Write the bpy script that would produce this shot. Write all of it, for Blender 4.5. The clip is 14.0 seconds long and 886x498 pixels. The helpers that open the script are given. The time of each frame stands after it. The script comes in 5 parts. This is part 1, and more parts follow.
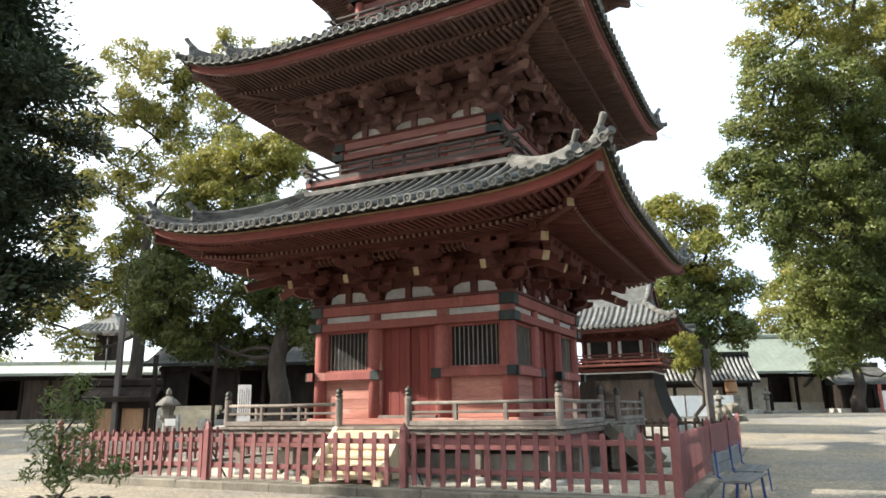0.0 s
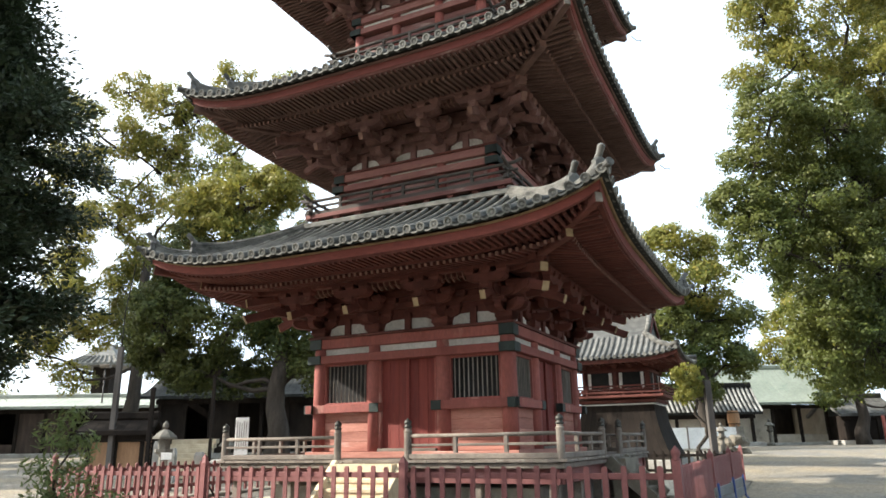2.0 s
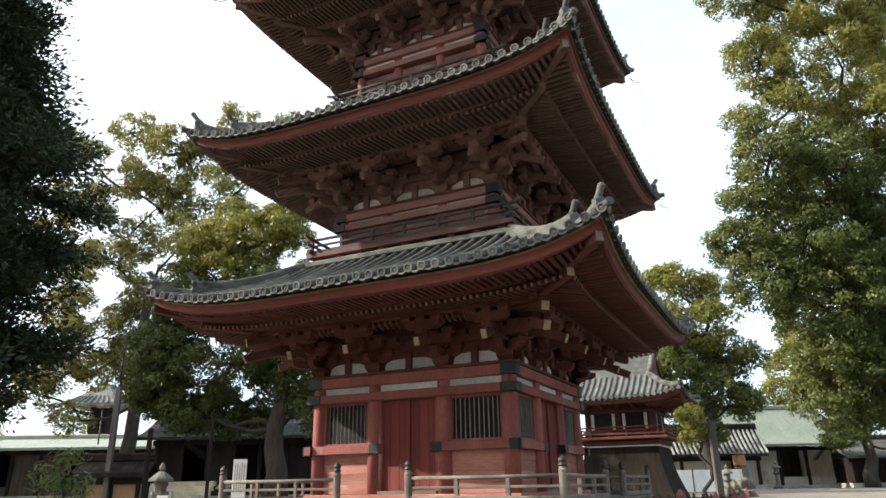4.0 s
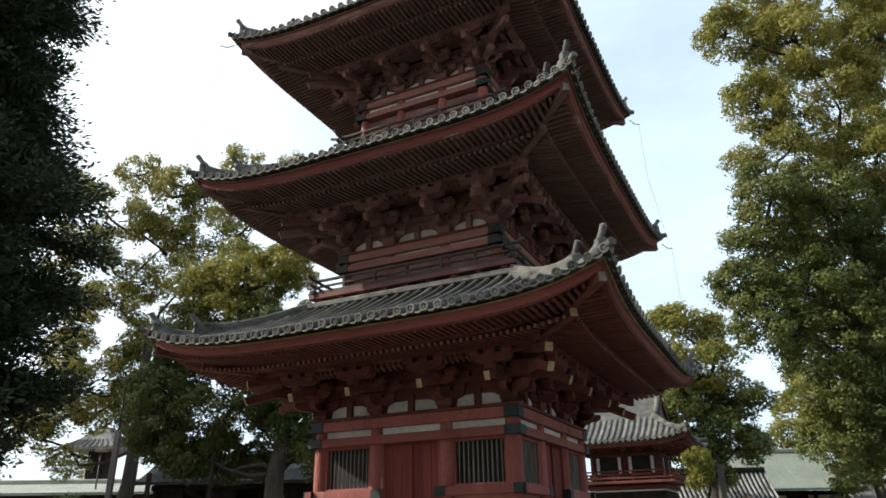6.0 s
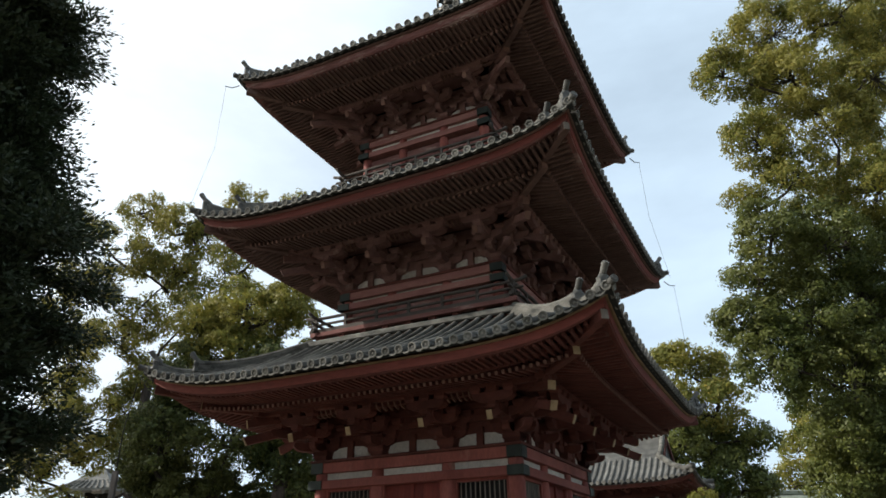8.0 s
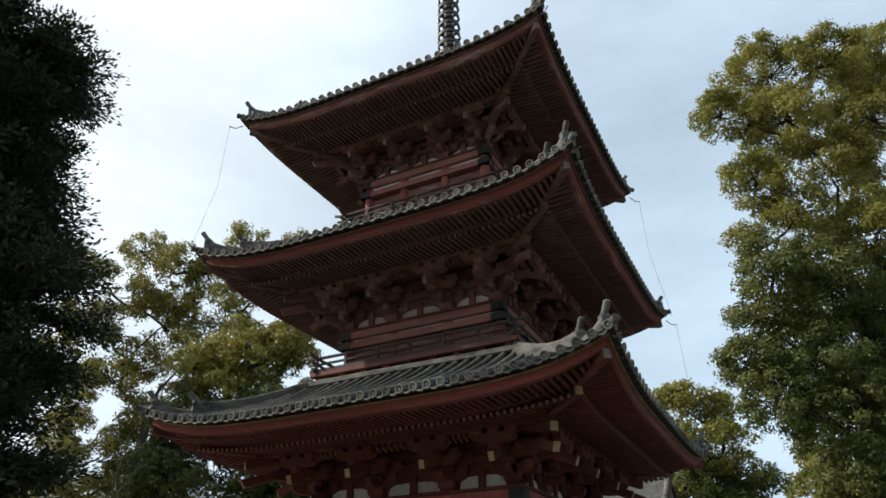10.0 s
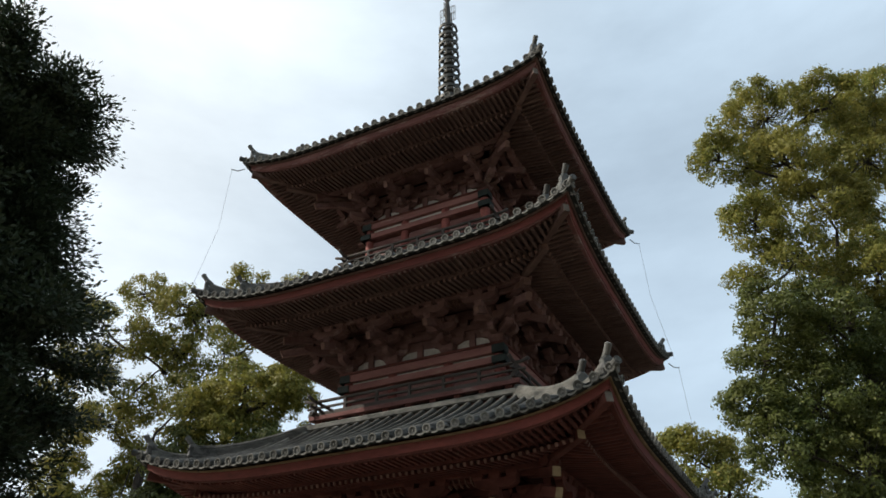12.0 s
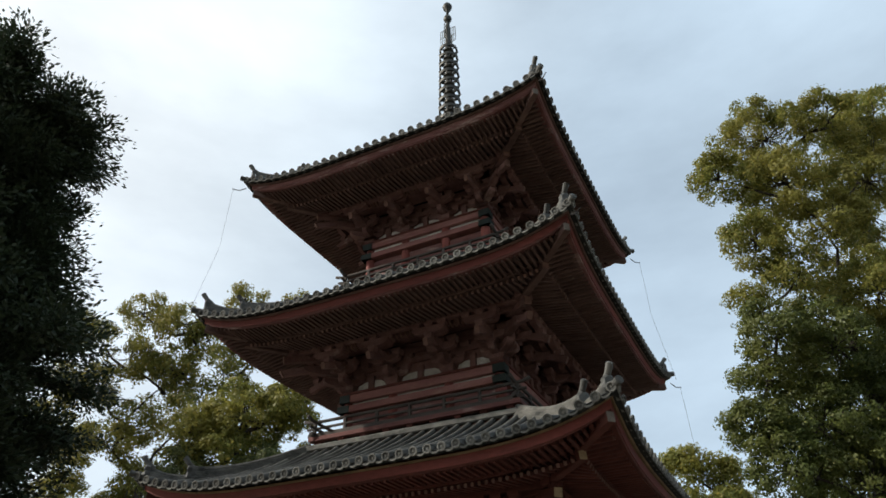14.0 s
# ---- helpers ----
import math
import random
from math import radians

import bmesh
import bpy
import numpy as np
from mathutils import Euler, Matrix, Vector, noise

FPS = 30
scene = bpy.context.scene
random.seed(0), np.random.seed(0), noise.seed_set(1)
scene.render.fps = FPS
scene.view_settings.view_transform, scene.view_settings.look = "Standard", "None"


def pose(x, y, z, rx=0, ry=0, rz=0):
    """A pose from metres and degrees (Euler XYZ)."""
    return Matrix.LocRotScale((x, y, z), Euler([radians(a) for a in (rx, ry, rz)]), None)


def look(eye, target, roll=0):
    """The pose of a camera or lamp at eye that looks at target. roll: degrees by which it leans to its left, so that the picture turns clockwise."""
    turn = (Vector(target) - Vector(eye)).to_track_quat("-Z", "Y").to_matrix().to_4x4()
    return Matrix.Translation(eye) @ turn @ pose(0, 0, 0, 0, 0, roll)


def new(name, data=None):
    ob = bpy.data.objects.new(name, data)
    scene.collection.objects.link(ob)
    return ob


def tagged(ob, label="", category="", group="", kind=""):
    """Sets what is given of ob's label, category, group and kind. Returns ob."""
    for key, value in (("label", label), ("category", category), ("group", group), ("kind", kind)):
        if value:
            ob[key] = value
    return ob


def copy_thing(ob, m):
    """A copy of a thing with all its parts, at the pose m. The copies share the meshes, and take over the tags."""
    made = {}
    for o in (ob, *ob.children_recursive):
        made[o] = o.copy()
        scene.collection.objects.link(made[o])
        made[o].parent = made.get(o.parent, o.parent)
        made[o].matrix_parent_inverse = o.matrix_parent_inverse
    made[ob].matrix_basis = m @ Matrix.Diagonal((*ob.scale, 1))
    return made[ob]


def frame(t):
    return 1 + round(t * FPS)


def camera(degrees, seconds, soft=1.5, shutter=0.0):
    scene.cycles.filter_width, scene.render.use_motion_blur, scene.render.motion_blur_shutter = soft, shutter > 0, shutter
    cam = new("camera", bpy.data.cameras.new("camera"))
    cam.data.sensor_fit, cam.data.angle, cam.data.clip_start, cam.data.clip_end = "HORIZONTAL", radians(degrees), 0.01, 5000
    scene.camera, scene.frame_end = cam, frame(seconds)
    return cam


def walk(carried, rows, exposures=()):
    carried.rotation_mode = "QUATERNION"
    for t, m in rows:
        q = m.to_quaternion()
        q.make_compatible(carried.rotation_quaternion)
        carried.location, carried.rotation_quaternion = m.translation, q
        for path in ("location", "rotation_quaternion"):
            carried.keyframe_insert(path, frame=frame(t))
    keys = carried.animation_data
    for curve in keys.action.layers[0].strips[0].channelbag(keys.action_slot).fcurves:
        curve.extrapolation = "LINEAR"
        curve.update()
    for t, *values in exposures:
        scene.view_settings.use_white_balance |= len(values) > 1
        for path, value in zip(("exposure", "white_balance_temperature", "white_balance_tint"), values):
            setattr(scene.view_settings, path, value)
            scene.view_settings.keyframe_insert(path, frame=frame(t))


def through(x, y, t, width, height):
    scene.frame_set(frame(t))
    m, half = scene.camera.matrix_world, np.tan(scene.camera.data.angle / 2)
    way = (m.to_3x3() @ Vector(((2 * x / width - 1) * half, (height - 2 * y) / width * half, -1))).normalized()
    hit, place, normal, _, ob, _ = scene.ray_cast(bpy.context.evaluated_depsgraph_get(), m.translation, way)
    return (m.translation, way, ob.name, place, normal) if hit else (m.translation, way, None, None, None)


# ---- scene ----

# ---- camera: stands still at eye height and tilts slowly up the tower ----
cam = camera(65.37, 14.0, soft=1.65)
EYE = 1.5
TURNS = [  # seconds, yaw, pitch, roll
    (0.0, -0.000, 13.092, -0.765), (0.5, -0.018, 13.492, -0.847), (1.0, -0.029, 14.188, -0.864),
    (1.5, -0.041, 14.885, -0.865), (2.0, -0.088, 15.649, -0.916), (2.5, -0.134, 16.345, -0.921),
    (3.0, -0.125, 17.160, -0.916), (5.5, 0.077, 21.423, -0.926), (6.0, 0.115, 22.258, -0.960),
    (6.5, 0.195, 23.101, -0.920), (7.0, 0.185, 23.905, -0.945), (7.5, 0.205, 24.637, -0.960),
    (10.0, 0.261, 28.592, -0.920), (10.5, 0.252, 29.460, -0.945), (11.0, 0.246, 30.361, -0.940),
    (11.5, 0.220, 31.196, -0.953), (12.0, 0.230, 32.066, -0.939), (12.5, 0.225, 32.722, -0.940),
    (13.0, 0.255, 33.211, -0.920), (13.5, 0.260, 33.455, -0.940), (14.0, 0.245, 33.658, -0.945),
]
EXPOSURES = [(0.0, 1.4), (3.0, 1.15), (5.5, 0.62), (7.5, 0.28), (10.0, 0.05), (14.0, -0.1)]
walk(cam, [(t, pose(0, 0, EYE, 90 + p, 0, y) @ pose(0, 0, 0, 0, 0, r)) for t, y, p, r in TURNS], EXPOSURES)

# ---- daylight ----
SUN_TO = Vector((-0.999, -0.037, 0.62)).normalized()
world = bpy.data.worlds.new("sky")
scene.world = world
world.use_nodes = True
wn, wl = world.node_tree.nodes, world.node_tree.links
sky = wn.new("ShaderNodeTexSky")
sky.sky_type = "NISHITA"
sky.sun_disc = False
sky.sun_elevation = math.asin(SUN_TO.z)
sky.sun_rotation = math.atan2(SUN_TO.x, SUN_TO.y)
sky.dust_density = 2.5
sky.air_density = 1.0
# thin high cloud over the blue
wco = wn.new("ShaderNodeTexCoord")
wmap = wn.new("ShaderNodeMapping")
wmap.inputs["Scale"].default_value = (1.0, 1.0, 2.6)
wnoise = wn.new("ShaderNodeTexNoise")
wnoise.inputs["Scale"].default_value = 1.7
wnoise.inputs["Detail"].default_value = 7
wnoise.inputs["Roughness"].default_value = 0.55
wramp = wn.new("ShaderNodeMapRange")
wramp.inputs["From Min"].default_value = 0.25
wramp.inputs["From Max"].default_value = 0.78
wramp.inputs["To Min"].default_value = 0.45
wramp.inputs["To Max"].default_value = 0.92
wmix = wn.new("ShaderNodeMix")
wmix.data_type = "RGBA"
# the veil is brighter round the sun
wdot = wn.new("ShaderNodeVectorMath")
wdot.operation = "DOT_PRODUCT"
wdot.inputs[1].default_value = SUN_TO
wl.new(wco.outputs["Generated"], wdot.inputs[0])
wglow = wn.new("ShaderNodeMapRange")
wglow.interpolation_type = "SMOOTHSTEP"
wglow.inputs["From Min"].default_value = 0.1
wglow.inputs["From Max"].default_value = 1.0
wglow.inputs["To Min"].default_value = 0.0
wglow.inputs["To Max"].default_value = 1.0
wl.new(wdot.outputs["Value"], wglow.inputs["Value"])
wveil = wn.new("ShaderNodeMix")
wveil.data_type = "RGBA"
wveil.inputs[6].default_value = (12.4, 15.4, 18.2, 1)
wveil.inputs[7].default_value = (24.0, 25.0, 25.0, 1)
wl.new(wglow.outputs["Result"], wveil.inputs[0])
wl.new(wveil.outputs[2], wmix.inputs[7])
wl.new(wco.outputs["Generated"], wmap.inputs["Vector"])
wl.new(wmap.outputs["Vector"], wnoise.inputs["Vector"])
wl.new(wnoise.outputs["Fac"], wramp.inputs["Value"])
wl.new(wramp.outputs["Result"], wmix.inputs[0])
wl.new(sky.outputs["Color"], wmix.inputs[6])
wl.new(wmix.outputs[2], wn["Background"].inputs["Color"])
wn["Background"].inputs["Strength"].default_value = 0.065
sun = new("sun", bpy.data.lights.new("sun", "SUN"))
sun.data.energy = 5.0
sun.data.angle = radians(0.6)
sun.data.color = (1.0, 0.94, 0.84)
sun.matrix_world = look((0, 0, 60), Vector((0, 0, 60)) - SUN_TO)


# ---- materials ----
def surface(name, dark, light, rough=0.8, scale=3.0, stretch=(1, 1, 1), bump=0.25, fine=14.0, stain=None, stain_at=0.6,
            metal=0.0, vary=0.12, spec=0.3, island=False):
    """A worn surface: broad and fine variation between two colours, optional stains, relief; alike pieces differ a little."""
    m = bpy.data.materials.new(name)
    m.use_nodes = True
    n, l = m.node_tree.nodes, m.node_tree.links
    bsdf = n["Principled BSDF"]
    bsdf.inputs["Metallic"].default_value = metal
    bsdf.inputs["Specular IOR Level"].default_value = spec
    co, info = n.new("ShaderNodeTexCoord"), n.new("ShaderNodeObjectInfo")
    rnd = info.outputs["Random"]
    if island:
        rnd = n.new("ShaderNodeNewGeometry").outputs["Random Per Island"]
    shift = n.new("ShaderNodeVectorMath")
    shift.operation = "MULTIPLY_ADD"
    shift.inputs[1].default_value = (1, 1, 1)
    spread = n.new("ShaderNodeMath")
    spread.operation = "MULTIPLY"
    spread.inputs[1].default_value = 37.0
    l.new(info.outputs["Random"], spread.inputs[0])
    l.new(co.outputs["Object"], shift.inputs[0])
    l.new(spread.outputs[0], shift.inputs[2])
    mp = n.new("ShaderNodeMapping")
    mp.inputs["Scale"].default_value = stretch
    l.new(shift.outputs[0], mp.inputs["Vector"])

    def noise_at(s, detail, r=0.6):
        t = n.new("ShaderNodeTexNoise")
        t.inputs["Scale"].default_value = s
        t.inputs["Detail"].default_value = detail
        t.inputs["Roughness"].default_value = r
        l.new(mp.outputs["Vector"], t.inputs["Vector"])
        return t.outputs["Fac"]

    def ranged(v, a, b, c=0.0, d=1.0):
        r = n.new("ShaderNodeMapRange")
        for key, x in (("From Min", a), ("From Max", b), ("To Min", c), ("To Max", d)):
            r.inputs[key].default_value = x
        l.new(v, r.inputs["Value"])
        return r.outputs["Result"]

    def mixed(f, a, b, how="MIX"):
        x = n.new("ShaderNodeMix")
        x.data_type, x.blend_type = "RGBA", how
        for k, v in ((0, f), (6, a), (7, b)):
            if isinstance(v, bpy.types.NodeSocket):
                l.new(v, x.inputs[k])
            else:
                x.inputs[k].default_value = v if k == 0 else (*v, 1)
        return x.outputs[2]

    broad, grain = noise_at(scale, 4), noise_at(scale * fine, 3, 0.7)
    colour = mixed(ranged(broad, 0.3, 0.7), dark, light)
    if stain:
        colour = mixed(ranged(noise_at(scale * 0.7 + 0.31, 6, 0.7), stain_at, stain_at + 0.14), colour, stain)
    colour = mixed(0.55, colour, ranged(grain, 0.25, 0.75, 0.55, 1.35), "MULTIPLY")
    tone = n.new("ShaderNodeHueSaturation")
    l.new(ranged(rnd, 0, 1, 1 - vary, 1 + vary), tone.inputs["Value"])
    l.new(colour, tone.inputs["Color"])
    l.new(tone.outputs["Color"], bsdf.inputs["Base Color"])
    l.new(ranged(grain, 0.3, 0.7, rough - 0.08, min(1, rough + 0.1)), bsdf.inputs["Roughness"])
    bp = n.new("ShaderNodeBump")
    bp.inputs["Strength"].default_value = bump
    bp.inputs["Distance"].default_value = 0.02
    l.new(grain, bp.inputs["Height"])
    l.new(bp.outputs["Normal"], bsdf.inputs["Normal"])
    return m


def leafage(name, dark, light, dry, dry_share=0.1, through=0.45):
    """Leaves that let some light through; each leaf has its own tone, broad parts of the crown theirs."""
    m = bpy.data.materials.new(name)
    m.use_nodes = True
    n, l = m.node_tree.nodes, m.node_tree.links
    rnd = n.new("ShaderNodeNewGeometry").outputs["Random Per Island"]
    ramp = n.new("ShaderNodeValToRGB")
    e = ramp.color_ramp.elements
    e[0].position, e[0].color = 0.0, (*dark, 1)
    e[1].position, e[1].color = 1 - dry_share, (*light, 1)
    x = e.new(1.0)
    x.color = (*dry, 1)
    l.new(rnd, ramp.inputs[0])
    co = n.new("ShaderNodeTexCoord")
    t = n.new("ShaderNodeTexNoise")
    t.inputs["Scale"].default_value = 0.24
    t.inputs["Detail"].default_value = 3
    l.new(co.outputs["Object"], t.inputs["Vector"])
    r = n.new("ShaderNodeMapRange")
    r.inputs["From Min"].default_value, r.inputs["From Max"].default_value = 0.3, 0.7
    r.inputs["To Min"].default_value, r.inputs["To Max"].default_value = 0.0, 0.5
    l.new(t.outputs["Fac"], r.inputs["Value"])
    mx = n.new("ShaderNodeMix")
    mx.data_type = "RGBA"
    l.new(r.outputs["Result"], mx.inputs[0])
    l.new(ramp.outputs["Color"], mx.inputs[6])
    mx.inputs[7].default_value = (*dry, 1)
    bsdf = n["Principled BSDF"]
    bsdf.inputs["Roughness"].default_value = 0.5
    bsdf.inputs["Specular IOR Level"].default_value = 0.3
    l.new(mx.outputs[2], bsdf.inputs["Base Color"])
    tr = n.new("ShaderNodeBsdfTranslucent")
    l.new(mx.outputs[2], tr.inputs["Color"])
    both = n.new("ShaderNodeMixShader")
    both.inputs[0].default_value = through
    l.new(bsdf.outputs[0], both.inputs[1])
    l.new(tr.outputs[0], both.inputs[2])
    l.new(both.outputs[0], n["Material Output"].inputs["Surface"])
    return m


RED = surface("red_painted_wood", (0.19, 0.053, 0.044), (0.29, 0.094, 0.077), 0.75, 1.6, (1, 1, 0.35), 0.3, 16, (0.38, 0.21, 0.17), 0.575)
RED_DEEP = surface("dark_red_door_wood", (0.13, 0.024, 0.020), (0.20, 0.042, 0.032), 0.75, 1.5, (3, 3, 0.25), 0.3, 12, (0.24, 0.09, 0.07), 0.62)
# dull red lowered well below RED, with the eaves' shade in the colour
RED_SHADE = surface("shade_darkened_dull_red_wood", (0.074, 0.024, 0.019), (0.140, 0.046, 0.036), 0.85, 2.0, (1, 1, 1), 0.35, 14, (0.21, 0.135, 0.11), 0.62)
PALEROOF = surface("pale_grey_green_roofing", (0.22, 0.24, 0.205), (0.31, 0.325, 0.285), 0.75, 0.8, bump=0.2, fine=10, stain=(0.17, 0.18, 0.15), stain_at=0.6)
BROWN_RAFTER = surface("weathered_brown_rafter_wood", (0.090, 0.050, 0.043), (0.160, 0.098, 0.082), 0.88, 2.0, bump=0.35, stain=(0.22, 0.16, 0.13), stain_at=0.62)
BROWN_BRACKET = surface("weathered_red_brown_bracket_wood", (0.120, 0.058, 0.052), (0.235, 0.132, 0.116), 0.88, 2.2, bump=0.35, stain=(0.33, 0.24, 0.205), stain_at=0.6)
RED_FENCE = surface("faded_red_fence_paint", (0.135, 0.046, 0.044), (0.205, 0.080, 0.075), 0.7, 2.2, (1, 1, 0.4), 0.3, 12, (0.27, 0.145, 0.13), 0.6)
PINK = surface("worn_pale_red_boards", (0.27, 0.105, 0.080), (0.42, 0.20, 0.155), 0.85, 1.7, (0.4, 0.4, 2.5), 0.3, 10, (0.50, 0.33, 0.28), 0.58)
# sunlight on the tile rolls is put into this whitened colour
SUNLIT_ROLL = surface("sun_whitened_tile_roll", (0.20, 0.20, 0.19), (0.36, 0.355, 0.335), 0.85, 2.2, bump=0.35, stain=(0.07, 0.07, 0.066), stain_at=0.52)
PINK_OLD = surface("dusty_pink_beam_paint", (0.22, 0.092, 0.082), (0.345, 0.17, 0.15), 0.88, 1.7, (0.5, 0.5, 2.5), 0.35, 10, (0.43, 0.31, 0.275), 0.58)
FADED_END = surface("faded_red_end_grain", (0.125, 0.064, 0.050), (0.20, 0.112, 0.086), 0.85, 5, bump=0.2)
PALE_END = surface("pale_ochre_end_grain", (0.26, 0.185, 0.105), (0.40, 0.295, 0.18), 0.85, 5, bump=0.25, stain=(0.17, 0.11, 0.07), stain_at=0.58)
PLASTER = surface("old_white_plaster", (0.46, 0.44, 0.41), (0.66, 0.64, 0.60), 0.9, 1.5, bump=0.15, stain=(0.34, 0.30, 0.26), stain_at=0.62)
GREYWOOD = surface("weathered_grey_wood", (0.10, 0.083, 0.070), (0.215, 0.182, 0.152), 0.85, 1.8, (1, 1, 1), 0.4, 16, (0.36, 0.33, 0.29), 0.62)
PALEWOOD = surface("pale_sawn_wood", (0.48, 0.38, 0.25), (0.66, 0.55, 0.39), 0.8, 1.5, (1, 4, 1), 0.25, 10, (0.38, 0.29, 0.2), 0.66)
BARWOOD = surface("dark_window_bar_wood", (0.13, 0.115, 0.10), (0.24, 0.215, 0.185), 0.8, 2, bump=0.2)
# dark wood taken near black: the shade under the trees is in the colour
DARKWOOD = surface("shade_darkened_dark_wood", (0.010, 0.008, 0.007), (0.026, 0.020, 0.016), 0.85, 2, (1, 1, 0.4), 0.35, 12, spec=0.1)
TILE = surface("grey_clay_tile", (0.058, 0.058, 0.054), (0.135, 0.134, 0.125), 0.65, 2.4, bump=0.3, fine=9, stain=(0.21, 0.205, 0.185), stain_at=0.6, vary=0.4, spec=0.25)
TILE_RIM = surface("pale_grey_tile_face", (0.115, 0.113, 0.104), (0.20, 0.195, 0.175), 0.8, 5, bump=0.35, fine=9, stain=(0.06, 0.06, 0.055), stain_at=0.6, vary=0.35, spec=0.15)
TILE_LIGHT = surface("pale_lichened_tile", (0.075, 0.074, 0.068), (0.180, 0.175, 0.158), 0.85, 3.2, (1, 1, 2), 0.45, 9, (0.045, 0.046, 0.043), 0.52, vary=0.25, spec=0.15)
GREENMETAL = surface("dark_green_metal_fitting", (0.012, 0.018, 0.017), (0.030, 0.041, 0.037), 0.55, 4, bump=0.15, metal=0.3)
BRONZE = surface("dark_bronze", (0.035, 0.034, 0.030), (0.075, 0.072, 0.062), 0.5, 4, bump=0.15, metal=0.6)
# near-black stand-in for the unlit inside of windows
VOID = surface("unlit_window_dark", (0.008, 0.008, 0.008), (0.02, 0.019, 0.018), 0.8, 3)
STONE = surface("grey_granite", (0.22, 0.21, 0.19), (0.38, 0.365, 0.33), 0.85, 2.0, bump=0.35, fine=20, stain=(0.15, 0.15, 0.12), stain_at=0.6)
SANDSTONE = surface("tan_stone", (0.34, 0.28, 0.19), (0.52, 0.45, 0.33), 0.85, 2.0, bump=0.35, fine=16, stain=(0.24, 0.21, 0.16), stain_at=0.62)
KERB = surface("dark_weathered_kerb_stone", (0.095, 0.084, 0.066), (0.195, 0.172, 0.135), 0.9, 1.4, bump=0.4, fine=16, stain=(0.06, 0.058, 0.045), stain_at=0.58, vary=0.2)
# grey tile darkened: the shade in the gaps between rolls is coloured in
TILE_BED = surface("shade_darkened_tile", (0.012, 0.0125, 0.012), (0.032, 0.033, 0.031), 0.8, 2.4, bump=0.3, fine=9, stain=(0.06, 0.06, 0.054), stain_at=0.6, vary=0.3, spec=0.15)
RED_EAVE = surface("red_eave_board_paint", (0.135, 0.036, 0.030), (0.215, 0.062, 0.050), 0.8, 0.9, (0.5, 0.5, 2), 0.3, 14, (0.085, 0.034, 0.030), 0.58)
EAVE_LATH = surface("ochre_stained_eave_lath", (0.12, 0.080, 0.045), (0.24, 0.165, 0.095), 0.85, 2.5, bump=0.3, stain=(0.07, 0.055, 0.045), stain_at=0.55)
GALLERY_RED = surface("flaking_red_gallery_wood", (0.115, 0.045, 0.041), (0.225, 0.105, 0.093), 0.88, 2.6, (0.5, 0.5, 2.5), 0.45, 12, (0.34, 0.25, 0.22), 0.55)
GALLERY_GREY = surface("dark_weathered_rail_wood", (0.040, 0.034, 0.031), (0.105, 0.090, 0.080), 0.88, 2.4, (0.6, 0.6, 2), 0.4, 14, (0.22, 0.19, 0.165), 0.62)
# weathered stone with the shade under the trees put into its base colour
SHADE_STONE = surface("shade_darkened_weathered_stone", (0.095, 0.090, 0.075), (0.205, 0.19, 0.165), 0.92, 2.4, bump=0.4, fine=16, stain=(0.06, 0.065, 0.045), stain_at=0.58)
POSTWOOD = surface("dark_grey_post_wood", (0.055, 0.048, 0.044), (0.115, 0.102, 0.092), 0.88, 1.8, (2, 2, 0.3), 0.4, 14)
BROWNWALL = surface("brown_timber_wall", (0.035, 0.025, 0.020), (0.085, 0.062, 0.050), 0.88, 1.6, (2, 2, 0.4), 0.35, 12)
DIMPLASTER = surface("tan_weathered_plaster", (0.24, 0.205, 0.16), (0.37, 0.325, 0.26), 0.9, 1.2, bump=0.25, stain=(0.17, 0.145, 0.11), stain_at=0.58)


def gravel(name, grey, tan, dark, size):
    """Loose pebbles: every cell has its own tone and height, over broad patches of grey stone and tan earth."""
    m = bpy.data.materials.new(name)
    m.use_nodes = True
    n, l = m.node_tree.nodes, m.node_tree.links
    bsdf = n["Principled BSDF"]
    bsdf.inputs["Roughness"].default_value = 0.95
    bsdf.inputs["Specular IOR Level"].default_value = 0.15
    co = n.new("ShaderNodeTexCoord")
    cells = n.new("ShaderNodeTexVoronoi")
    cells.inputs["Scale"].default_value = size
    l.new(co.outputs["Object"], cells.inputs["Vector"])
    tone = n.new("ShaderNodeSeparateColor")
    l.new(cells.outputs["Color"], tone.inputs["Color"])
    patch, drift = n.new("ShaderNodeTexNoise"), n.new("ShaderNodeTexNoise")
    for t, s, d in ((patch, 0.22, 6), (drift, 1.3, 5)):
        t.inputs["Scale"].default_value = s
        t.inputs["Detail"].default_value = d
        t.inputs["Roughness"].default_value = 0.65
        l.new(co.outputs["Object"], t.inputs["Vector"])

    def ranged(v, a, b, c, d):
        r = n.new("ShaderNodeMapRange")
        for key, x in (("From Min", a), ("From Max", b), ("To Min", c), ("To Max", d)):
            r.inputs[key].default_value = x
        l.new(v, r.inputs["Value"])
        return r.outputs["Result"]

    def mixed(f, a, b, how="MIX"):
        x = n.new("ShaderNodeMix")
        x.data_type, x.blend_type = "RGBA", how
        for k, v in ((0, f), (6, a), (7, b)):
            if isinstance(v, bpy.types.NodeSocket):
                l.new(v, x.inputs[k])
            else:
                x.inputs[k].default_value = v if k == 0 else (*v, 1)
        return x.outputs[2]

    c = mixed(ranged(patch.outputs["Fac"], 0.42, 0.62, 0, 1), grey, tan)
    c = mixed(ranged(drift.outputs["Fac"], 0.5, 0.75, 0, 0.5), c, dark)
    c = mixed(1.0, c, ranged(tone.outputs[0], 0, 1, 0.55, 1.45), "MULTIPLY")
    l.new(c, bsdf.inputs["Base Color"])
    bp = n.new("ShaderNodeBump")
